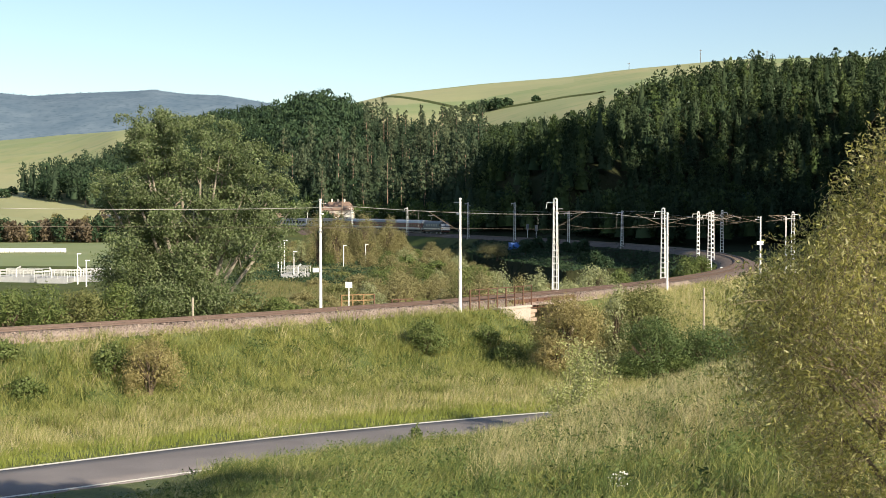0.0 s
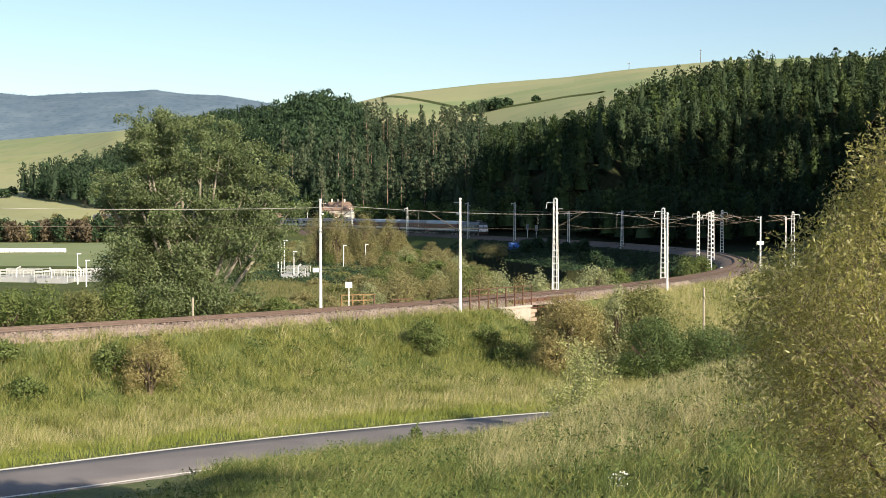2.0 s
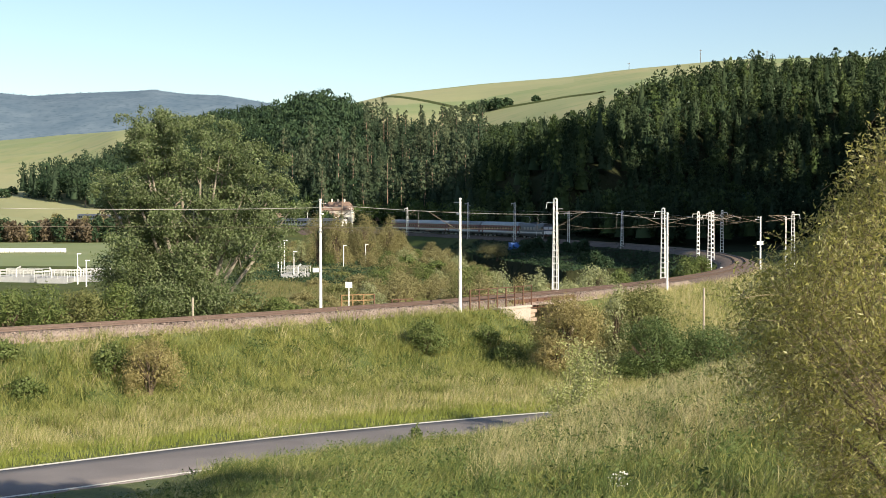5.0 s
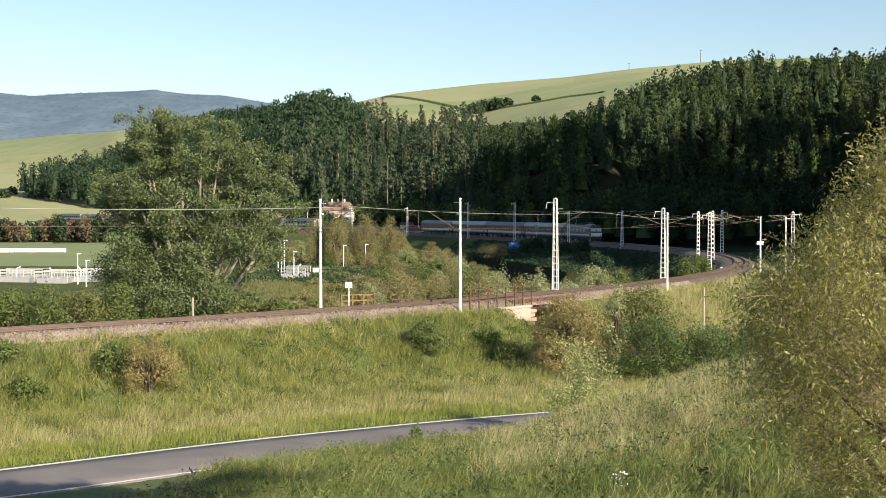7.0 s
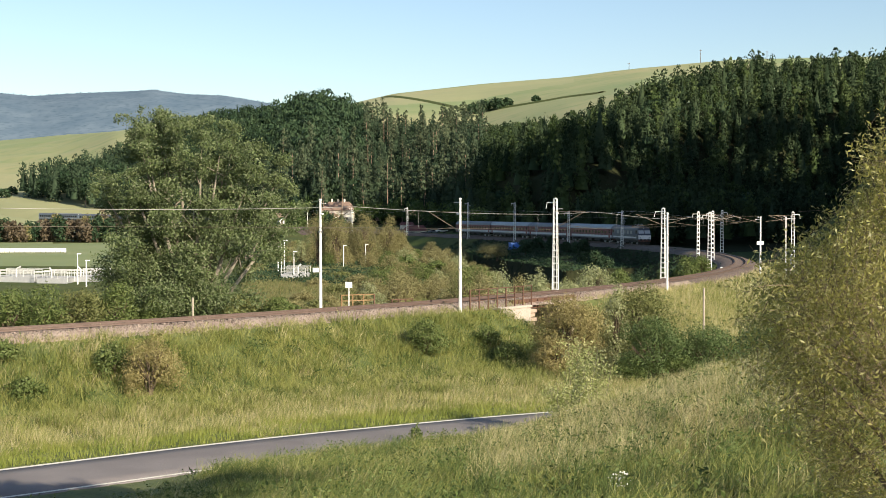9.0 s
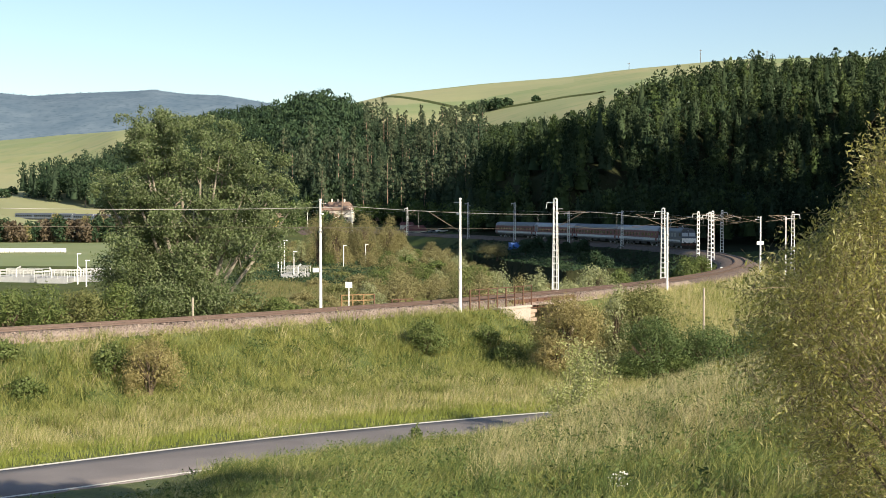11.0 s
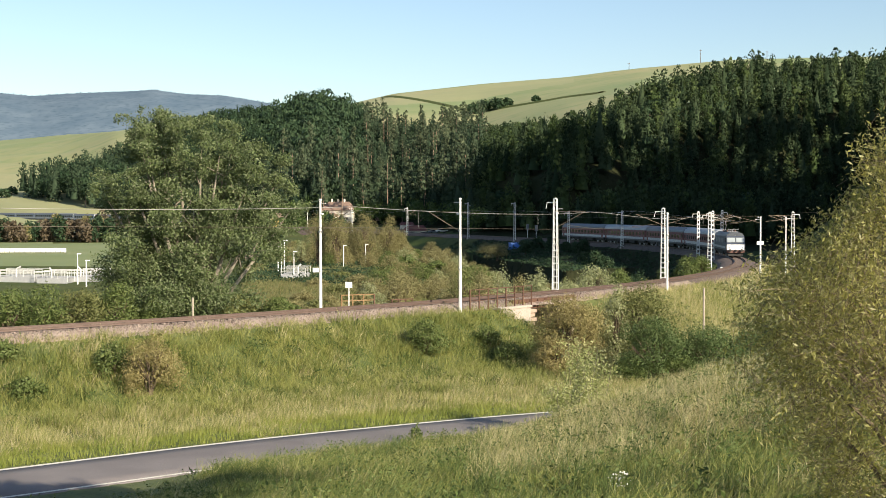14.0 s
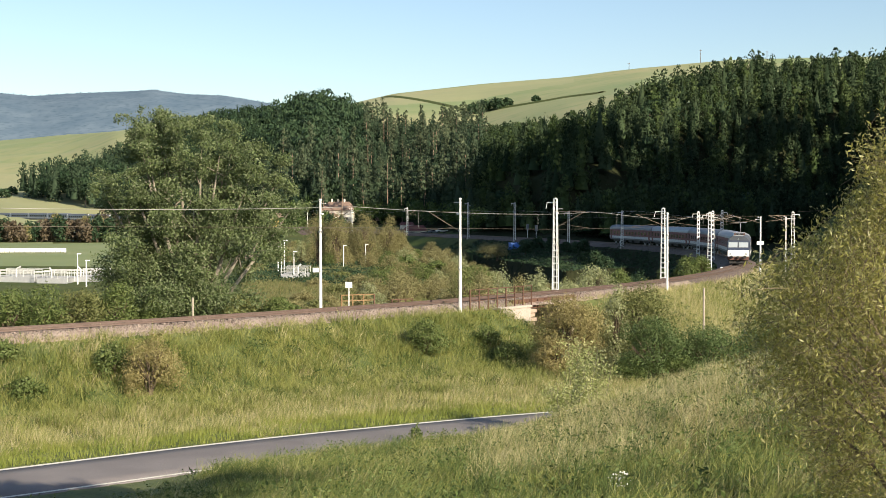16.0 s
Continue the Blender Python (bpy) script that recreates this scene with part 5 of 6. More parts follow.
    P, u, o = spots(260000, 52, 130, .36, lambda x, y, u, o: far(x, y, u, o) & (((u > -14.5) & (u < -6) & (waves(x, y, 3) > -.8)) | (waves(x, y, 4) > .35) | ((x > 12) & (y > 93))))
    lay("verge_straw", "pale seeding grass along the verge", P, tall(P, u, .85), .011, M["straw"], .4, False, (.2, .05))
    P, u, o = spots(150000, 42, 82, .37, lambda x, y, u, o: (u < -3.05) & (u > -6.6 + 1.1 * waves(x, y, 2.3)) & (y < 80))
    lay("fresh_verge", "short fresh green grass beside the road", P, .50 * (.8 + .3 * waves(P[:, 0], P[:, 1], .8)), .018, M["fresh"], .35, False, (0, 0))
    # leafy weeds in clumps
    for name, label, n, y0, y1, keep, per, size, h in (("meadow_weeds", "dark leafy weeds among the meadow grass", 900, 22, 68, lambda x, y, u, o: (u > 4.5) & open_ground(x, y), 46, .05, .75),
                                                       ("bank_weeds", "leafy weeds and herbs on the railway bank", 1000, 55, 125, lambda x, y, u, o: (u < -14) & (o > 4) & (waves(x, y, 5) > -.3), 40, .075, .55)):
        P, u, o = spots(n * 3, y0, y1, .37, keep)
        P = P[:n]
        w = r.uniform(.25, .6, (len(P), 1, 1))
        Q = P[:, None, :] + r.normal(size=(len(P), per, 3)) * w * (.7, .7, 0) + np.c_[0 * r.random(per), 0 * r.random(per), h * r.random(per) ** .8][None] * r.uniform(.5, 1.3, (len(P), 1, 1))
        V, F = leaves(Q.reshape(-1, 3), size, r, .3, 1.3)
        t = np.repeat(np.clip(r.normal(.4, .35, len(P)), 0, 1), per * 4)
        tagged(new(name, mesh_of(name, V, F, M["weed"], tint=t)), label, "weeds", kind="stuff")
    for name, label, n, mat, h in (("bend_grass", "rough grass outside the bend of the track", 45000, "grass", .6), ("bend_straw", "pale dry grass outside the bend of the track", 50000, "straw", .8)):
        P, u, o = spots(n * 3, 105, 190, .30, lambda x, y, u, o: (o > 2.7) & (o < 26) & (x > 15))
        lay(name, label, P[:n], h, .018, M[mat], .4, False, (.2, .05))
    for name, label, n, mat, h in (("valley_straw", "tan dry grass on the valley floor", 60000, "brown", .8), ("valley_meadow", "rough olive grass on the valley floor", 60000, "olive", .7)):
        y = np.sqrt(r.uniform(112 ** 2, 262 ** 2, n))
        x = r.uniform(-.155, .03, n) * y
        w = (RAILWAY.beside(x, y)[0] < -5) & (waves(x, y, 7) > -.75)
        P = np.c_[x[w], y[w], terrain(x[w], y[w]) - .05]
        lay(name, label, P, h * (.7 + .4 * waves(P[:, 0], P[:, 1], 4)), .035, M[mat], .5, False)
    back = lambda x, y, u, o: (o < -3.3) & (o > -16) & (y < 190) & (y > 60)
    P, u, o = spots(60000, 70, 190, .36, back)
    lay("trackside_grass", "rough grass behind the track", P, .7, .02, M["grass"], .4, False)


build_grass()


# ---- bushes by the near bank and behind the track ----
def bush(x, y, w, h, n, leaf, mat, label, seed, stems=12, turn=0.0, dz=-.1, long=1.0):
    ob = thing("bush", pose(x, y, ground_z(x, y) + dz, 0, 0, turn), label, "bush")
    part("branch_frame", stems_mesh(seed, w, h, stems), parent=ob)
    part("foliage", shrub_mesh(seed, "foliage", w, h, n, leaf, mat, long), parent=ob)
    return ob


bush(-1.2, 92.4, 4.0, 2.9, 4800, .075, M["shrub"], "low green bush on the railway bank", 41)
bush(4.6, 93.2, 2.8, 2.4, 2400, .075, M["shrub"], "small green bush on the railway bank", 42)
bush(-17.2, 76.2, 4.8, 4.3, 6200, .06, M["rustbrown"], "brown half-dry bush at the foot of the bank", 43, 22, long=1.4)
bush(-19.6, 77.0, 3.0, 2.4, 2200, .09, M["shrub"], "green bush beside the brown one", 44)
bush(-23.4, 72.5, 2.8, 1.3, 1500, .09, M["shrub"], "low green scrub at the foot of the bank", 45)
bush(-26.0, 75.0, 3.4, 1.6, 1600, .09, M["shrub"], "low green scrub at the foot of the bank", 46)
bush(8.8, 90.8, 6.4, 6.9, 17000, .055, M["rustbrown"], "large brown twiggy bush beside the brook", 47, 16, long=1.7)
bush(7.6, 88.0, 3.2, 3.4, 6000, .055, M["rustbrown"], "brown undergrowth beside the brook", 48, 20, long=1.5)
bush(14.2, 93.0, 6.4, 7.6, 15000, .08, M["olive"], "tall olive-green bush beside the brook", 49, 20)
bush(12.2, 91.6, 2.6, 7.2, 4200, .085, M["pale"], "slender silvery willow above the brook", 50)
bush(13.9, 85.5, 6.0, 5.4, 12000, .07, M["deep"], "dense dark green bush behind the tall grass", 51)
bush(17.6, 86.5, 7.0, 4.8, 12000, .07, M["deep"], "dense dark green bush behind the tall grass", 52)
bush(21.8, 88.0, 6.6, 4.4, 8000, .075, M["deep"], "dense dark green bush behind the tall grass", 53)
for i, (x, y, w, h, mat) in enumerate([(12.4, 84.6, 3.6, 2.2, "weed"), (15.4, 84.8, 4.0, 2.2, "weed"), (18.6, 85.2, 4.0, 2.2, "weed"), (21.4, 86.0, 4.0, 2.0, "shrub")]):
    bush(x, y, w, h, 3600, .065, M[mat], "low leafy scrub at the foot of the bushes", 320 + i, 6)
bush(17.8, 80.0, 2.2, 2.4, 1200, .10, M["pale"], "pale green bush with light blossom", 54)
bush(3.4, 97.2, 2.6, 2.0, 1600, .08, M["shrub"], "small bush beside the bridge wall", 55)
# silvery and green shrubs just behind the track
for i, (x, y, w, h, mat) in enumerate([(5.9, 125.0, 3.4, 5.0, "pale"), (9.4, 128.0, 4.2, 5.4, "pale"), (15.8, 134.5, 5.4, 5.0, "pale"), (12.6, 131.0, 3.2, 4.0, "pale"), (18.6, 138, 3.4, 4.0, "shrub"), (3.6, 122.5, 3.4, 4.4, "brown"), (7.8, 127.4, 3.0, 4.2, "brown"), (2.4, 125.0, 3.6, 3.4, "brown"), (-0.8, 122.0, 4.4, 3.6, "brown"),
                                       (-4.2, 119.0, 4.4, 3.6, "brown"), (30.6, 163.0, 4.2, 4.4, "shrub"), (33.4, 168.5, 3.4, 3.8, "shrub"), (28.2, 165.0, 3.6, 4.6, "shrub"), (25.0, 166.0, 5.0, 6.4, "broad"), (22.5, 158.0, 4.0, 5.4, "shrub"), (26.0, 178.0, 6.0, 7.0, "broad")]):
    bush(x, y, w, h, 3200, .105, M[mat], {"pale": "silvery willow shrub behind the track", "shrub": "bright green shrub inside the curve", "brown": "brownish shrub behind the track", "broad": "dark green shrub inside the curve"}[mat], 60 + i)
# dark scrub on the shaded inner slope of the curve
r = np.random.default_rng(88)
for i in range(16):
    s, o = r.uniform(505, 640), r.uniform(-17, -7)
    p, t = RAILWAY.at(s, o)
    bush(p[0], p[1], r.uniform(3, 5), r.uniform(2.4, 4.2), 900, .2, M["broad"], "dark scrub on the shaded slope below the track", 220 + i, 6)
s_, o_ = r.uniform(455, 660, 4200), -r.uniform(4.5, 78, 4200)
C_ = np.c_[np.interp(s_, RAILWAY.s, RAILWAY.p[:, 0]) - np.interp(s_, RAILWAY.s, RAILWAY.t[:, 1]) * o_, np.interp(s_, RAILWAY.s, RAILWAY.p[:, 1]) + np.interp(s_, RAILWAY.s, RAILWAY.t[:, 0]) * o_]
C_ = C_[RAILWAY.beside(C_[:, 0], C_[:, 1])[0] < -4]
H_ = r.uniform(.3, 1.5, len(C_)) * (.6 + .5 * waves(C_[:, 0], C_[:, 1], 6))
Q_ = np.c_[np.repeat(C_, 18, 0) + r.normal(size=(18 * len(C_), 2)) * .8, np.zeros(18 * len(C_))]
Q_[:, 2] = terrain(Q_[:, 0], Q_[:, 1]) + np.repeat(H_, 18) * r.random(len(Q_))
V, F = leaves(Q_, .22, r, .3)
tagged(new("slope_scrub", mesh_of("slope_scrub", V, F, M["broad"], tint=np.repeat(r.random(len(C_)) * .8, 72))), "dark rough scrub on the shaded slope", "scrub", kind="stuff")
for i, (x, y, w, h, mat) in enumerate([(4.0, 138, 4.6, 7.4, "brown"), (6.2, 141, 4.4, 7.8, "pale"), (8.4, 143, 4.4, 7.2, "brown"), (10.6, 147, 4.6, 8.0, "pale"), (14.0, 152, 4.4, 7.6, "olive"), (2.0, 135, 4.2, 6.6, "olive"), (17.4, 157, 4.2, 7.6, "pale"), (12.2, 147, 4.2, 7.0, "brown")]):
    bush(x, y, w, h, 3000, .10, M[mat], {"pale": "silvery willow shrub before the dark slope", "brown": "brownish shrub before the dark slope", "shrub": "bright green shrub before the dark slope", "olive": "olive-green shrub before the dark slope"}[mat], 400 + i)
# green hedge behind the track, left of the poplar
for i, (x, y, w, h) in enumerate([(-36, 99.5, 5.4, 5.9), (-33.0, 98.5, 5.2, 5.6), (-30.2, 98.5, 5.2, 5.3), (-27.6, 99.5, 5.0, 5.2), (-25.5, 101.5, 4.8, 5.4), (-34.5, 103, 5.6, 6.0), (-16.5, 105.0, 4.2, 3.4), (-13.4, 106.5, 4.0, 2.8), (-23.0, 103.0, 3.4, 4.0), (-28.8, 102, 4.5, 5.4), (-31.8, 101, 4.5, 5.2)]):
    bush(x, y, w, h, 5200, .095, M["shrub" if i % 3 else "olive"], "dense green hedge bush behind the track", 80 + i)
for i, (b, y, w, h) in enumerate([(505, 122, 3, 1.5), (528, 126, 3, 1.3), (548, 130, 3.2, 1.5), (574, 128, 3, 1.4), (590, 134, 3.4, 1.8), (515, 140, 3.4, 1.4), (560, 142, 3.6, 1.5), (610, 131, 3, 1.7), (600, 122, 3.4, 1.9), (625, 124, 3.6, 2.4), (645, 126, 3.6, 2.6), (580, 150, 4, 1.6), (620, 155, 4, 1.8), (640, 145, 4, 2.2), (535, 160, 4, 1.4), (596, 172, 4.4, 1.6), (560, 185, 4.4, 1.6), (632, 190, 4.6, 2.0), (605, 205, 4.6, 1.6), (652, 168, 4, 2.6)]):
    bush(sight(b, y), y, w, h, 1500, .10, M["brown" if i % 3 else "olive"], "low tan-brown scrub on the valley floor", 370 + i, 5, long=1.4)
# thickets of the valley floor
r = np.random.default_rng(77)
for i in range(70):
    y = r.uniform(135, 330)
    b = r.uniform(470, 880)
    x = sight(b, y)
    if RAILWAY.beside([x], [y])[0][0] > -8 or (470 < b < 650 and y < 252):
        continue
    place(SHRUBS[r.choice([0, 2, 1, 4, 3], p=[.45, .3, .1, .08, .07])], x, y, r.uniform(.8, 1.3), r.uniform(0, 360))
for i, (x, y, w, h) in enumerate([(-15.5, 262, 8, 12.8), (-19.5, 266, 7, 11.0), (-11.0, 264, 7, 11.6), (-24.5, 255, 8, 12.4), (-20.6, 252, 7, 12.0), (-8.6, 266, 5, 8.5)]):
    bush(x, y, w, h, 9000, .115, M["brown"], "tall brownish willow thicket on the valley floor", 95 + i, 16)
for i, (x, y, w, h) in enumerate([(-1, 230, 5, 4.2), (-6, 222, 5, 4.0), (2, 216, 5, 3.6), (-8, 205, 5, 3.6), (4, 236, 4, 3.4)]):
    bush(x, y, w, h, 1700, .2, M["shrub"], "fresh green shrub on the valley floor", 105 + i)
# trees along the far end of the field
r = np.random.default_rng(78)
for i in range(46):
    x, y = r.uniform(-168, -88), r.uniform(436, 458)
    mat = ("broad", "dusk", "broad", "dusk", "broad", "dusk", "brown")[i % 7]
    label = {"broad": "dark green leafy tree at the end of the field", "dusk": "russet leafy tree at the end of the field", "brown": "pale brown tree at the end of the field"}[mat]
    bush(x, y, r.uniform(5.5, 8.5), r.uniform(6.6, 10.2) * (1.3 if x > -134 else 1), 760, .5, M[mat], label, 120 + i, 6)
# bushes between the station and the wood
for i in range(26):
    y = r.uniform(560, 640)
    x = r.uniform(-.125, .03) * y
    bush(x, y, r.uniform(6, 9), r.uniform(5, 9), 420, .65, M["broad" if r.random() < .4 else "edge"], "leafy tree below the wood", 150 + i, 6)
for b, d in ((60, 860), (75, 900), (8, 800), (22, 820), (100, 860)):
    bush(sight(b, d), d, 9, 7, 260, .9, M["broad"], "lone bush on the hill field", 180 + b, 5)
for b, d, w, h in ((838, 1120, 15, 13), (858, 1130, 18, 15), (880, 1125, 18, 13), (898, 1130, 12, 9), (948, 1100, 9, 6)):
    bush(sight(b, d), d, w, h, 420, 1.3, M["broad"], "dark copse on the hill field", 260 + b, 5)
# grassy terrace running across the hill field
TERRACE = Line([(-62.7, 1455), (-13.4, 1286), (22.8, 1168), (55, 1123), (83, 1085), (104, 1064), (125, 1022)], 8)
V, F = ribbon(TERRACE, 0, TERRACE.s[-1], 8.0, [-7, -3.5, 0, 5], [0, 0, 0, 0])
V[:, 2] = terrain(V[:, 0], V[:, 1]) + np.tile([-.4, .9, 1.1, -.4], len(V) // 4)
tagged(new("terrace_bank", mesh_of("terrace_bank", V, F, M["valley"], smooth=True)), "dark grassy terrace bank across the hill field", "bank", kind="structure")
# one spruce standing clear of the dark wood, its sunlit paleness put into the tint
V, F = spruce(np.random.default_rng(4), 19, 3.0, 520, .7)
ob = thing("spruce_tree", pose(45, 374, ground_z(45, 374) + 1.5), "single spruce before the dark wood, tinted pale as if sunlit", "tree")
part("trunk", bar_bm((0, 0, -.5), (0, 0, 15), .25, .05), M["darkbark"], ob)
part("crown", mesh_of("crown", V, F, M["spruce"], tint=np.full(len(V), .95)), parent=ob)


def sapling(x, y, h, seed):
    r = np.random.default_rng(seed)
    ob = thing("sapling", pose(x, y, ground_z(x, y) - .05), "young pale-leaved tree in the tall grass", "sapling", "saplings in the grass")
    bm, pts = bmesh.new(), []
    for i in range(5):
        top = Vector((r.normal() * .5, r.normal() * .4, h * r.uniform(.7, 1)))
        limb_bm(bm, [Vector((0, 0, -.2)), top * .5 + Vector((r.normal() * .1, 0, 0)), top], .025, .006, 5)
        for k in range(420):
            f = r.uniform(.15, 1)
            pts.append(tuple(top * f + Vector((r.normal() * .26, r.normal() * .26, r.normal() * .16))))
    part("branch_frame", bm, M["bark"], ob)
    V, F = leaves(np.array(pts), .066, r)
    part("foliage", mesh_of("foliage", V, F, M["sapleaf"], tint=np.repeat(r.random(len(pts)), 4)), parent=ob)


# tall weeds at the road's edge
bush(-1.3, 62.4, .9, 1.3, 380, .07, M["weed"], "tall weed at the edge of the road", 301, 5)
bush(5.2, 66.4, .8, 1.0, 300, .07, M["weed"], "tall weed at the edge of the road", 302, 5)
# leafy tree beside the camera's stand, added out of view to shade the road
ob = thing("ash_tree", pose(13.2, 15.6, ground_z(13.2, 15.6)), "tall unseen leafy tree with a high crown, added to shade the road", "tree")
part("trunk", limb_bm(bmesh.new(), [Vector((0, 0, -.5)), Vector((.2, 0, 4)), Vector((-.1, .2, 9)), Vector((.1, 0, 13))], .3, .06, 8), M["bark"], ob)
part("crown", shrub_mesh(303, "crown", 10.5, 5.4, 6500, .28, M["broad"]), parent=ob, m=pose(0, 0, 9.6))


for i, (x, y, w, h, n, mat, label) in enumerate([(5.4, 38.0, 1.7, .95, 1300, "sapleaf", "low yellow-green bush in the meadow grass"), (7.4, 33.6, .9, .85, 500, "weed", "dark leafy weed in the meadow grass"),
                                              (4.5, 41.0, .9, .8, 500, "weed", "dark leafy weed in the meadow grass"), (8.6, 36.0, 1.1, .8, 500, "dusk", "russet-brown weed in the meadow grass"), (2.4, 45.0, 1.0, .7, 500, "olive", "olive-green weed in the meadow grass")]):
    bush(x, y, w, h, n, .035, M[mat], label, 340 + i, 6)
sapling(6.5, 64.0, 5.0, 1)
sapling(7.4, 63.0, 4.2, 2)
sapling(5.7, 62.0, 2.6, 3)


# rusty-brown docks in the near meadow
r = np.random.default_rng(13)
for i in range(16):
    x, y = 6.6 + r.normal() * 1.2, 35.0 + r.normal() * 2.2
    ob = thing("dock_plant", pose(x, y, ground_z(x, y) - .03), "brown seeding dock plant in the meadow", "plant", "docks in the meadow")
    hh = r.uniform(.6, .95)
    part("stalk", bar_bm((0, 0, 0), (r.normal() * .05, r.normal() * .05, hh), .008, .004, 4), M["rustbrown"], ob)
    p = np.c_[r.normal(size=70) * .07, r.normal(size=70) * .07, hh * r.uniform(.35, 1.02, 70)]
    V, F = leaves(p, .03, r)
    tagged(part("seed_head", mesh_of("seed_head", V, F, M["rustbrown"], tint=np.repeat(r.random(70), 4)), parent=ob), kind="stuff")


# bare-stemmed pines along the edge of the wood
r = np.random.default_rng(55)
for b, d, h in ((568, 606, 27), (573, 612, 22), (604, 610, 24), (645, 604, 21), (686, 600, 31), (712, 585, 22), (749, 560, 27), (768, 545, 22), (802, 505, 21), (832, 470, 18)):
    x = sight(b, d)
    ob = thing("pine_tree", pose(x, d, ground_z(x, d)), "tall pine with a bare reddish trunk at the wood's edge", "tree", "pines at the wood's edge")
    lean = r.normal() * .5
    part("trunk", limb_bm(bmesh.new(), [Vector((0, 0, -.5)), Vector((lean, 0, h * .5)), Vector((lean * 1.5, 0, h * .95))], .28, .10, 7), M["redbark"], ob)
    V, F = pine(r, h, .52)
    part("crown", mesh_of("crown", V + (lean, 0, 0), F, M["pine"], tint=np.full(len(V), r.uniform(.3, .8))), parent=ob)
# ---- bridge over the brook ----
def along(ds, off, z=0.0):
    p, t = RAILWAY.at(BRIDGE_S + ds, off)
    return Vector((p[0], p[1], z))


def build_bridge():
    p, t = RAILWAY.at(BRIDGE_S)
    m = pose(p[0], p[1], 0, 0, 0, heading(t))        # local x along the track, y to its left (towards the road)
    ob = thing("railway_bridge", m, "rusty steel girder bridge on stone and concrete abutments", "bridge")
    for y in (-2.3, 2.3):
        g = part("girder", box_bm(-4.6, 4.6, y - .12, y + .12, -1.02, -.22, bevel=.02), M["ruststeel"], ob, "rust-brown plate girder")
        for i in range(9):
            x = -4.4 + i * 1.1
            part("stiffener", box_bm(x - .03, x + .03, y - .2, y + .2, -.98, -.26), M["ruststeel"], g)
    part("deck", box_bm(-4.6, 4.6, -2.15, 2.15, -.5, -.24), M["ruststeel"], ob)
    for sx in (-1, 1):
        x0, x1 = (3.1, 4.6) if sx > 0 else (-4.6, -3.1)
        ab = part("abutment", box_bm(x0, x1, -3.0, 2.9, -5.2, -1.03), M["concrete"], ob, "pale stone abutment")
        # stone courses of the abutment's face and corner
        r = np.random.default_rng(6)
        xf = 3.1 if sx > 0 else -3.1
        for c in range(9):
            z = -1.5 - c * .42
            y = -2.9 + (.35 if c % 2 else 0)
            while y < 2.7:
                w = r.uniform(.7, 1.0)
                part("stone", box_bm(xf - .06, xf + .06, y, min(y + w - .04, 2.95), z - .37, z, bevel=.02), M["sandstone"], ab)
                y += w
    # wing wall of pale concrete on the sunny side
    part("wing_wall", box_bm(3.2, 7.4, 2.75, 3.25, -4.6, -.8, bevel=.03), M["concrete"], ob, "sunlit pale concrete wing wall")
    part("wing_coping", box_bm(3.1, 7.5, 2.68, 3.35, -.81, -.62, bevel=.03), M["concrete"], ob)
    # stepped stone quoins at the opening
    for c in range(10):
        z = -1.0 - c * .36
        part("quoin", box_bm(2.3 + (.12 if c % 2 else 0), 3.18, 2.7, 3.22 - (.1 if c % 2 else 0), z - .30, z, bevel=.02), M["sandstone"], ob)
    for side, y, x0, x1 in ((1, 2.95, 2.7, 11.0),):
        rail = part("railing", bar(bar(bar(bmesh.new(), (x0, y, .95), (x1, y, .95), .035), (x0, y, .5), (x1, y, .5), .028), (x0, y, .08), (x1, y, .08), .028), M["ruststeel"], ob, "rusty steel bridge railing")
        n = 7
        for i in range(n + 1):
            x = x0 + (x1 - x0) * i / n
            part("post", box_bm(x - .04, x + .04, y - .04, y + .04, -.7, 1.0), M["ruststeel"], rail)


M["sandstone"] = surface("brown_stone_blocks", (0.30, 0.22, 0.16), (0.42, 0.32, 0.24), 0.8, 9, 0.9, 0, 0.5, vary=0.6)
build_bridge()


def fence(name, a, b, n, h, mat, label, rails=(1.0, .55), dark_last=False):
    (x0, y0), (x1, y1) = a, b
    z = max(ground_z(x0, y0), ground_z(x1, y1)) if mat != "ochre" else -.75
    L = math.hypot(x1 - x0, y1 - y0)
    ob = thing(name, pose(x0, y0, z, 0, 0, math.degrees(math.atan2(y1 - y0, x1 - x0))), label, "fence")
    for i in range(n + 1):
        x = L * i / n
        part("post", box_bm(x - .05, x + .05, -.05, .05, -1.5, h, bevel=.01), M["ruststeel" if dark_last and i == n else mat], ob)
    for k in rails:
        part("rail", box_bm(0, L, -.03, .03, h * k - .06, h * k + .01), M[mat], ob)
    return ob


fence("wooden_fence", (-8.3, 106.2), (-5.7, 107.6), 3, 1.05, "ochre", "short ochre-painted wooden fence behind the track", dark_last=True)
fence("rusty_fence", (-4.3, 109.2), (-2.6, 110.2), 3, 1.0, "ruststeel", "short rusty railing behind the track")


def post_sign(x, y, z, h, w, hh, label, name="sign_post"):
    ob = thing(name, pose(x, y, z), label, "sign")
    part("post", bar_bm((0, 0, -.5), (0, 0, h), .045, n=8), M["white"], ob)
    part("panel", box_bm(-w / 2, w / 2, -.08, -.05, h - hh, h + .05, bevel=.01), M["white"], ob, "blank white panel")


post_sign(-7.6, 104.8, -.95, 2.35, .55, .42, "small white trackside sign on a post")
post_sign(41.0, 168.0, -.95, 4.1, .9, .4, "white trackside board on a post")
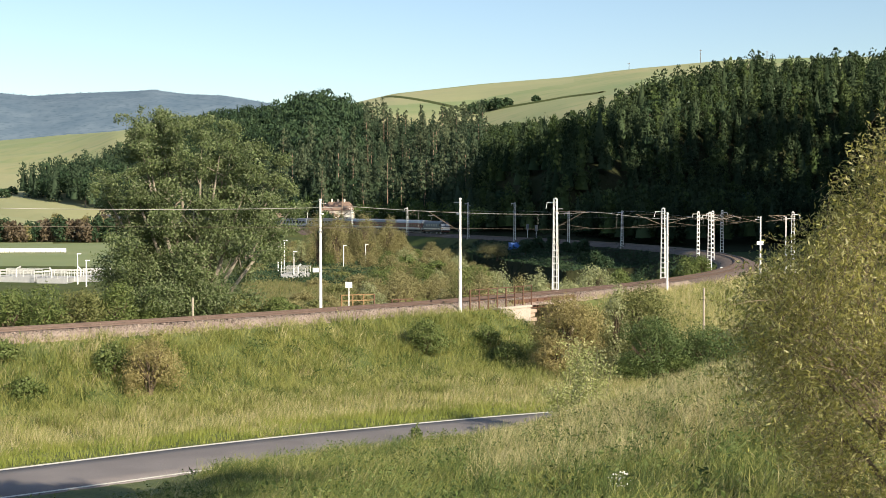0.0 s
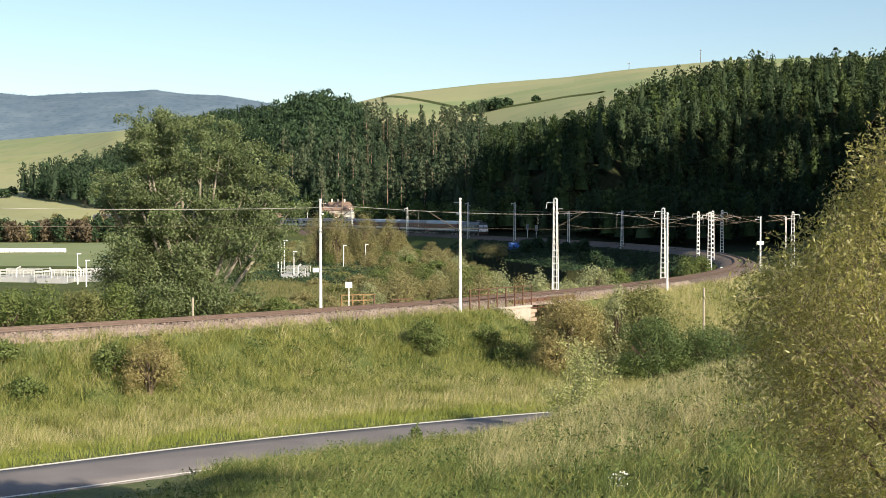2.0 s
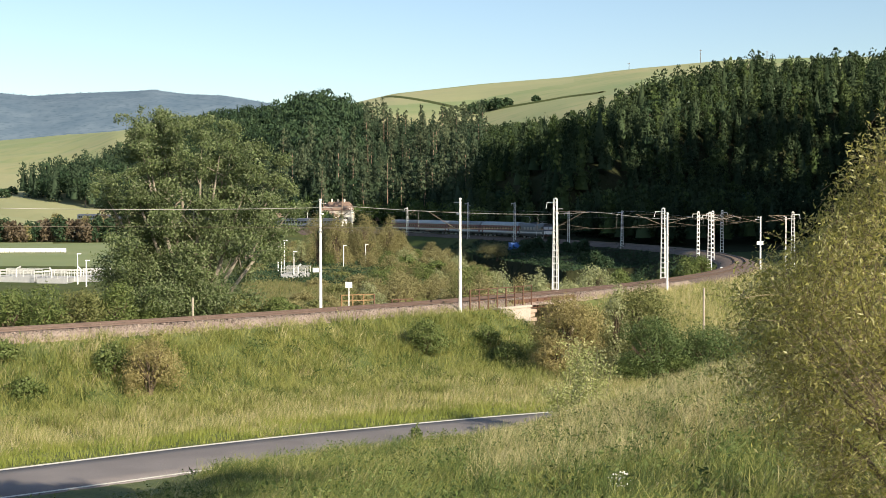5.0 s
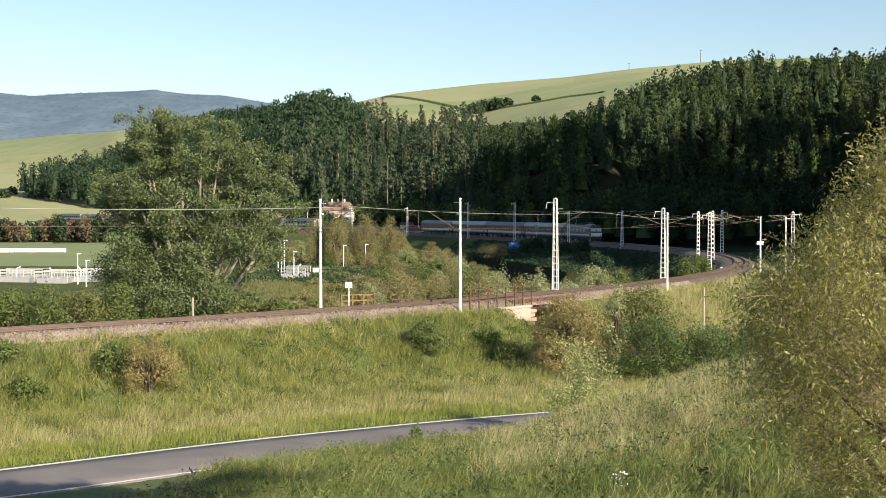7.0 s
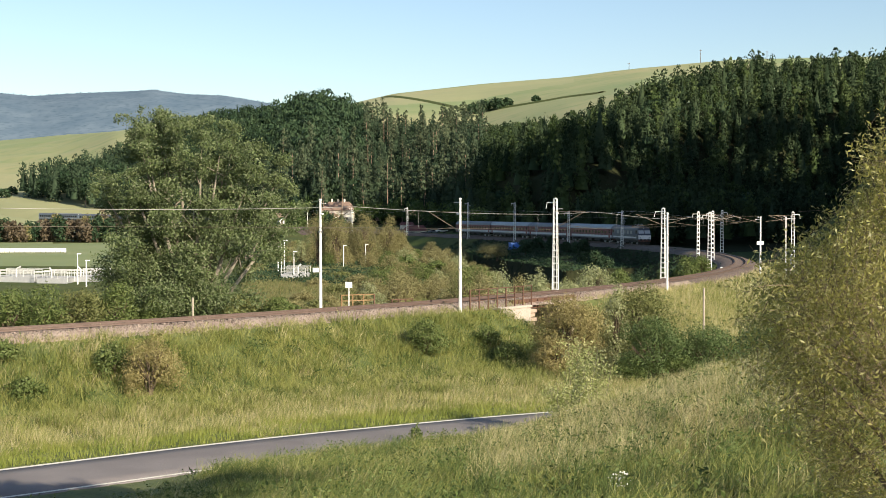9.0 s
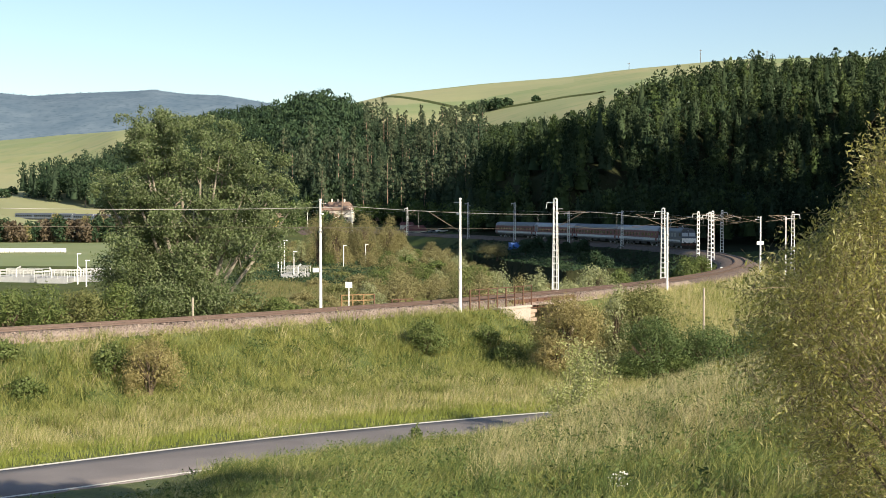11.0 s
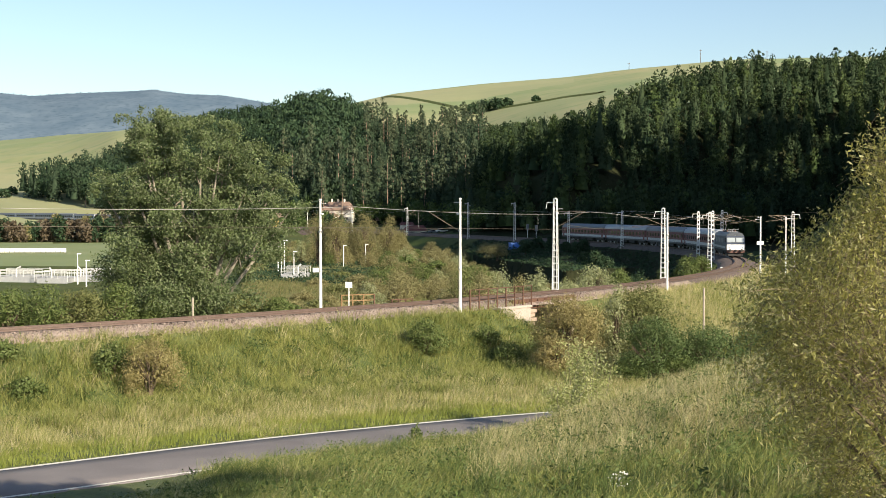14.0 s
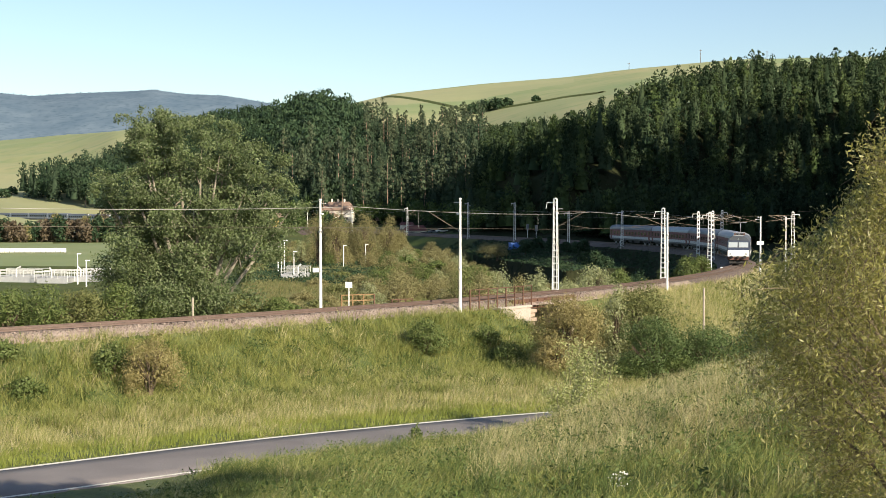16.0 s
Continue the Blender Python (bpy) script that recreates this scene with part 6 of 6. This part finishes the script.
for x, y, h in ((-19.0, 98.5, 2.4), (19.1, 95.0, 5.6)):
    ob = thing("wooden_post", pose(x, y, ground_z(x, y)), "weathered grey wooden post in the grass", "post", "wooden posts")
    part("shaft", bar_bm((0, 0, -.3), (0, 0, h), .09, .08, 8), M["wood"], ob)
ob = thing("track_marker", pose(40.2 - 4.5, 166.5, -.85), "small white marker stone beside the rails", "marker")
part("stone", box_bm(-.15, .15, -.15, .15, -.2, .75, bevel=.05), M["white"], ob)


# ---- pump works and lamps on the valley floor ----
def lamp_post(x, y, h):
    ob = thing("lamp_post", pose(x, y, ground_z(x, y)), "white lamp post with a short arm", "street lamp", "lamps round the works")
    part("pole", bar_bm((0, 0, -.2), (0, 0, h), .09, .07, 8), M["white"], ob)
    part("lamp_head", box_bm(-.1, .55, -.12, .12, h - .05, h + .1, bevel=.03), M["white"], ob)


for b, y, h in ((137, 196, 4.6), (152, 190, 3.8), (492, 215, 4.8), (498, 218, 5.2), (503, 222, 5.7), (520, 205, 4.3), (608, 240, 4.2), (647, 250, 4.4)):
    lamp_post(sight(b, y), y, h)


def works(x0, x1, y, seed):
    """A settling basin: low concrete walls, white handrails and pipes."""
    r = np.random.default_rng(seed)
    z = max(ground_z(x0, y), ground_z(x1, y))
    L = x1 - x0
    ob = thing("water_works_basin", pose(x0, y, z), "low concrete basin with white handrails and pipes", "basin", "basins of the water works")
    part("basin_wall", box(box(box(box_bm(0, L, 0, .3, -.5, .75, bevel=.02), 0, L, 7.7, 8, -.5, .75, bevel=.02), 0, .3, .3, 7.7, -.5, .75, bevel=.02), L - .3, L, .3, 7.7, -.5, .75, bevel=.02), M["steel"], ob)
    part("basin_floor", box_bm(.3, L - .3, .3, 7.7, -.5, -.2), M["steel"], ob)
    for yy in (.15, 4.0, 7.85):
        rail = part("handrail", bar(bar(bmesh.new(), (0, yy, 1.75), (L, yy, 1.75), .05), (0, yy, 1.25), (L, yy, 1.25), .04), M["handrail"], ob, "white tubular handrail")
        n = max(2, int(L / 1.5))
        for i in range(n + 1):
            part("stanchion", bar_bm((L * i / n, yy, .2), (L * i / n, yy, 1.78), .045), M["handrail"], rail)
    part("walkway", box_bm(0, L, 3.6, 4.4, .7, .82), M["steel"], ob)
    for i in range(max(1, int(L / 4))):
        x = r.uniform(1, L - 1)
        a = r.uniform(-.8, .8)
        part("pipe", bar(bar(bmesh.new(), (x, 2, .2), (x, 2, 1.9), .12, n=10), (x, 2, 1.9), (x + a, 2, 2.3), .12, n=10), M["handrail"], ob, "white bent pipe")


for a, b, y, sd in ((-20, 60, 200, 1), (64, 118, 198, 2), (122, 172, 202, 3), (286, 345, 206, 4), (497, 540, 204, 5)):
    works(sight(a, y), sight(b, y), y, sd)
x = -112.5
for i in range(14):
    z = ground_z(x, 328)
    ob = thing("wrapped_bale", pose(x, 328, z + .02), "round silage bale in white wrap on the field", "bale", "row of wrapped bales")
    bm = bmesh.new()
    bmesh.ops.create_cone(bm, cap_ends=True, segments=16, radius1=.62, radius2=.62, depth=1.22, matrix=pose(0, 0, .62, 0, 90, 0))
    bmesh.ops.bevel(bm, geom=[e for e in bm.edges if e.calc_face_angle(0) > 1], offset=.1, segments=2, affect="EDGES")
    part("wrap", bm, M["wrap"], ob)
    x += 1.28


# ---- houses and sheds by the station ----
def house(b, y, w, d, wall_h, roof_h, walls, roof, label, turn=0, chim=0, hip=.35, nwin=3):
    x = sight(b, y)
    z = ground_z(x, y)
    ob = thing("house", pose(x, y, z, 0, 0, turn), label, "house", "houses by the station")
    part("wall", box_bm(-w / 2, w / 2, -d / 2, d / 2, -.5, wall_h), M[walls], ob)
    bm = bmesh.new()
    e = .45
    c = [bm.verts.new(v) for v in ((-w / 2 - e, -d / 2 - e, wall_h), (w / 2 + e, -d / 2 - e, wall_h), (w / 2 + e, d / 2 + e, wall_h), (-w / 2 - e, d / 2 + e, wall_h))]
    t = [bm.verts.new(v) for v in ((-w / 2 * (1 - hip), 0, wall_h + roof_h), (w / 2 * (1 - hip), 0, wall_h + roof_h))]
    for f in ((c[0], c[1], t[1], t[0]), (c[1], c[2], t[1]), (c[2], c[3], t[0], t[1]), (c[3], c[0], t[0]), (c[3], c[2], c[1], c[0])):
        bm.faces.new(f)
    rf = part("roof", bm, M[roof], ob)
    for i in range(chim):
        xx = -w * .22 + i * w * .2
        part("chimney", box_bm(xx - .35, xx + .35, -.35, .35, wall_h + roof_h * .5, wall_h + roof_h + 1.3, bevel=.03), M["offwhite"], rf, "pale chimney")
    floors = max(1, int(wall_h // 2.9))
    for f in range(floors):
        for i in range(nwin):
            xx = -w / 2 + w * (i + .5) / nwin
            zz = 1.0 + f * 2.9
            wd = part("window", box_bm(xx - .55, xx + .55, -d / 2 - .05, -d / 2 + .02, zz, zz + 1.3), M["white"], ob)
            for k in (-1, 1):
                part("pane", box_bm(xx + k * .26 - .22, xx + k * .26 + .22, -d / 2 - .06, -d / 2 - .045, zz + .08, zz + 1.22), M["glass"], wd)


house(600, 620, 15.5, 9, 5.4, 4.2, "offwhite", "tile", "two-storey house with a brown hipped roof and chimneys", -12, 3)
house(584, 612, 7, 7, 3.4, 1.8, "offwhite", "tile", "low pale annexe with a brown roof", -8)
house(677, 615, 6.5, 6, 4.0, 3.0, "tile", "tile", "small brown-roofed house among trees", 10, 0, .3, 2)
house(735, 470, 7.2, 5, 2.6, 1.9, "offwhite", "redtile", "low shed with a red roof beside the line", 15, 0, .12, 2)
house(488, 600, 7, 6, 4.2, 2.4, "yellow", "tile", "yellow house behind the poplar", 0)
house(720, 520, 5.0, 4, 2.4, 1.2, "offwhite", "redtile", "small shed with a red roof", 5, 0, .1, 1)


def parked_car(b, y, z, mat, label, turn):
    ob = thing("parked_car", pose(sight(b, y), y, z, 0, 0, turn), label, "car", "cars parked by the line")
    body = box_bm(-2.1, 2.1, -.85, .85, .35, .85, bevel=.12)
    part("body", body, M[mat], ob)
    bm = bmesh.new()
    b = [bm.verts.new(v) for v in ((-1.6, -.8, .84), (1.1, -.8, .84), (1.1, .8, .84), (-1.6, .8, .84), (-1.1, -.65, 1.42), (.5, -.65, 1.42), (.5, .65, 1.42), (-1.1, .65, 1.42))]
    for f in ((0, 1, 5, 4), (1, 2, 6, 5), (2, 3, 7, 6), (3, 0, 4, 7), (4, 5, 6, 7)):
        bm.faces.new([b[i] for i in f])
    part("cabin", bm, M["glass"], ob)
    part("roof", box_bm(-1.12, .52, -.66, .66, 1.415, 1.46, bevel=.02), M[mat], ob)
    for xx in (-1.3, 1.3):
        for yy in (-.8, .8):
            part("wheel", bar_bm((xx, yy - .1, .32), (xx, yy + .1, .32), .32, n=14), M["dark"], ob)


for b, y, mat, turn in ((752, 465, "white", 20), (768, 462, "grey", 20), (782, 455, "white", 15), (706, 480, "grey", 10)):
    parked_car(b, y, ground_z(sight(b, y), y), mat, "small %s car parked beside the line" % {"white": "white", "grey": "silver-grey"}[mat], turn)

ob = thing("blue_container", pose(sight(912, 318), 318, ground_z(sight(912, 318), 318), 0, 0, 20), "blue sheet-covered box on the dark bank", "container")
part("box", box_bm(-1.5, 1.5, -.8, .8, -.5, 1.3, bevel=.15), M["blue"], ob)
part("lid", box_bm(-1.58, 1.58, -.88, .88, 1.28, 1.42, bevel=.05), M["blue"], ob)
for s, off in ((486.0, 3.2), (505.0, -2.8)):
    p, t = RAILWAY.at(s, off)
    ob = thing("signal_post", pose(p[0], p[1], -.9, 0, 0, heading(t)), "grey railway signal on a white post", "signal")
    part("post", bar_bm((0, 0, -.3), (0, 0, 3.6), .07, n=8), M["white"], ob)
    part("signal_box", box_bm(-.25, .25, -.3, .3, 2.9, 4.3, bevel=.04), M["grey"], ob)
# power-line poles on the hill
for b, d, h in ((1238, 1490, 15), (1112, 1490, 8), (1355, 1450, 10)):
    x = sight(b, d)
    ob = thing("hill_pole", pose(x, d, ground_z(x, d)), "thin dark pole on the hill field", "pole", "poles on the hill")
    part("shaft", bar_bm((0, 0, -1), (0, 0, h), .35, .25), M["darkbark"], ob)
    part("cross_arm", box_bm(-1.4, 1.4, -.15, .15, h - 1.2, h - .9), M["darkbark"], ob)
# white umbels in the meadow
UX, UY = 3.75, 27.2
r = np.random.default_rng(12)
P = []
for _ in range(11):
    a, q = r.uniform(0, 6.28), abs(r.normal()) * .13
    x, y = UX + math.cos(a) * q, UY + math.sin(a) * q
    P.append((x, y, ground_z(x, y)))
ob = thing("white_umbels", pose(UX, UY, ground_z(UX, UY)), "patch of white flowering umbels in the grass", "flowers")
bm = bmesh.new()
for x, y, z in P:
    hgt = r.uniform(.55, .85)
    bar(bm, (x - UX, y - UY, z - ground_z(UX, UY)), (x - UX, y - UY, z - ground_z(UX, UY) + hgt), .006, n=3)
part("stalks", bm, M["shrub"], ob)
bm = bmesh.new()
for x, y, z in P:
    for _ in range(4):
        bmesh.ops.create_icosphere(bm, subdivisions=1, radius=r.uniform(.012, .024), matrix=Matrix.Translation((x - UX + r.normal() * .05, y - UY + r.normal() * .05, z - ground_z(UX, UY) + r.uniform(.55, .85))))
part("blossom", bm, M["flower"], ob)

# ---- moving things ----
motions()
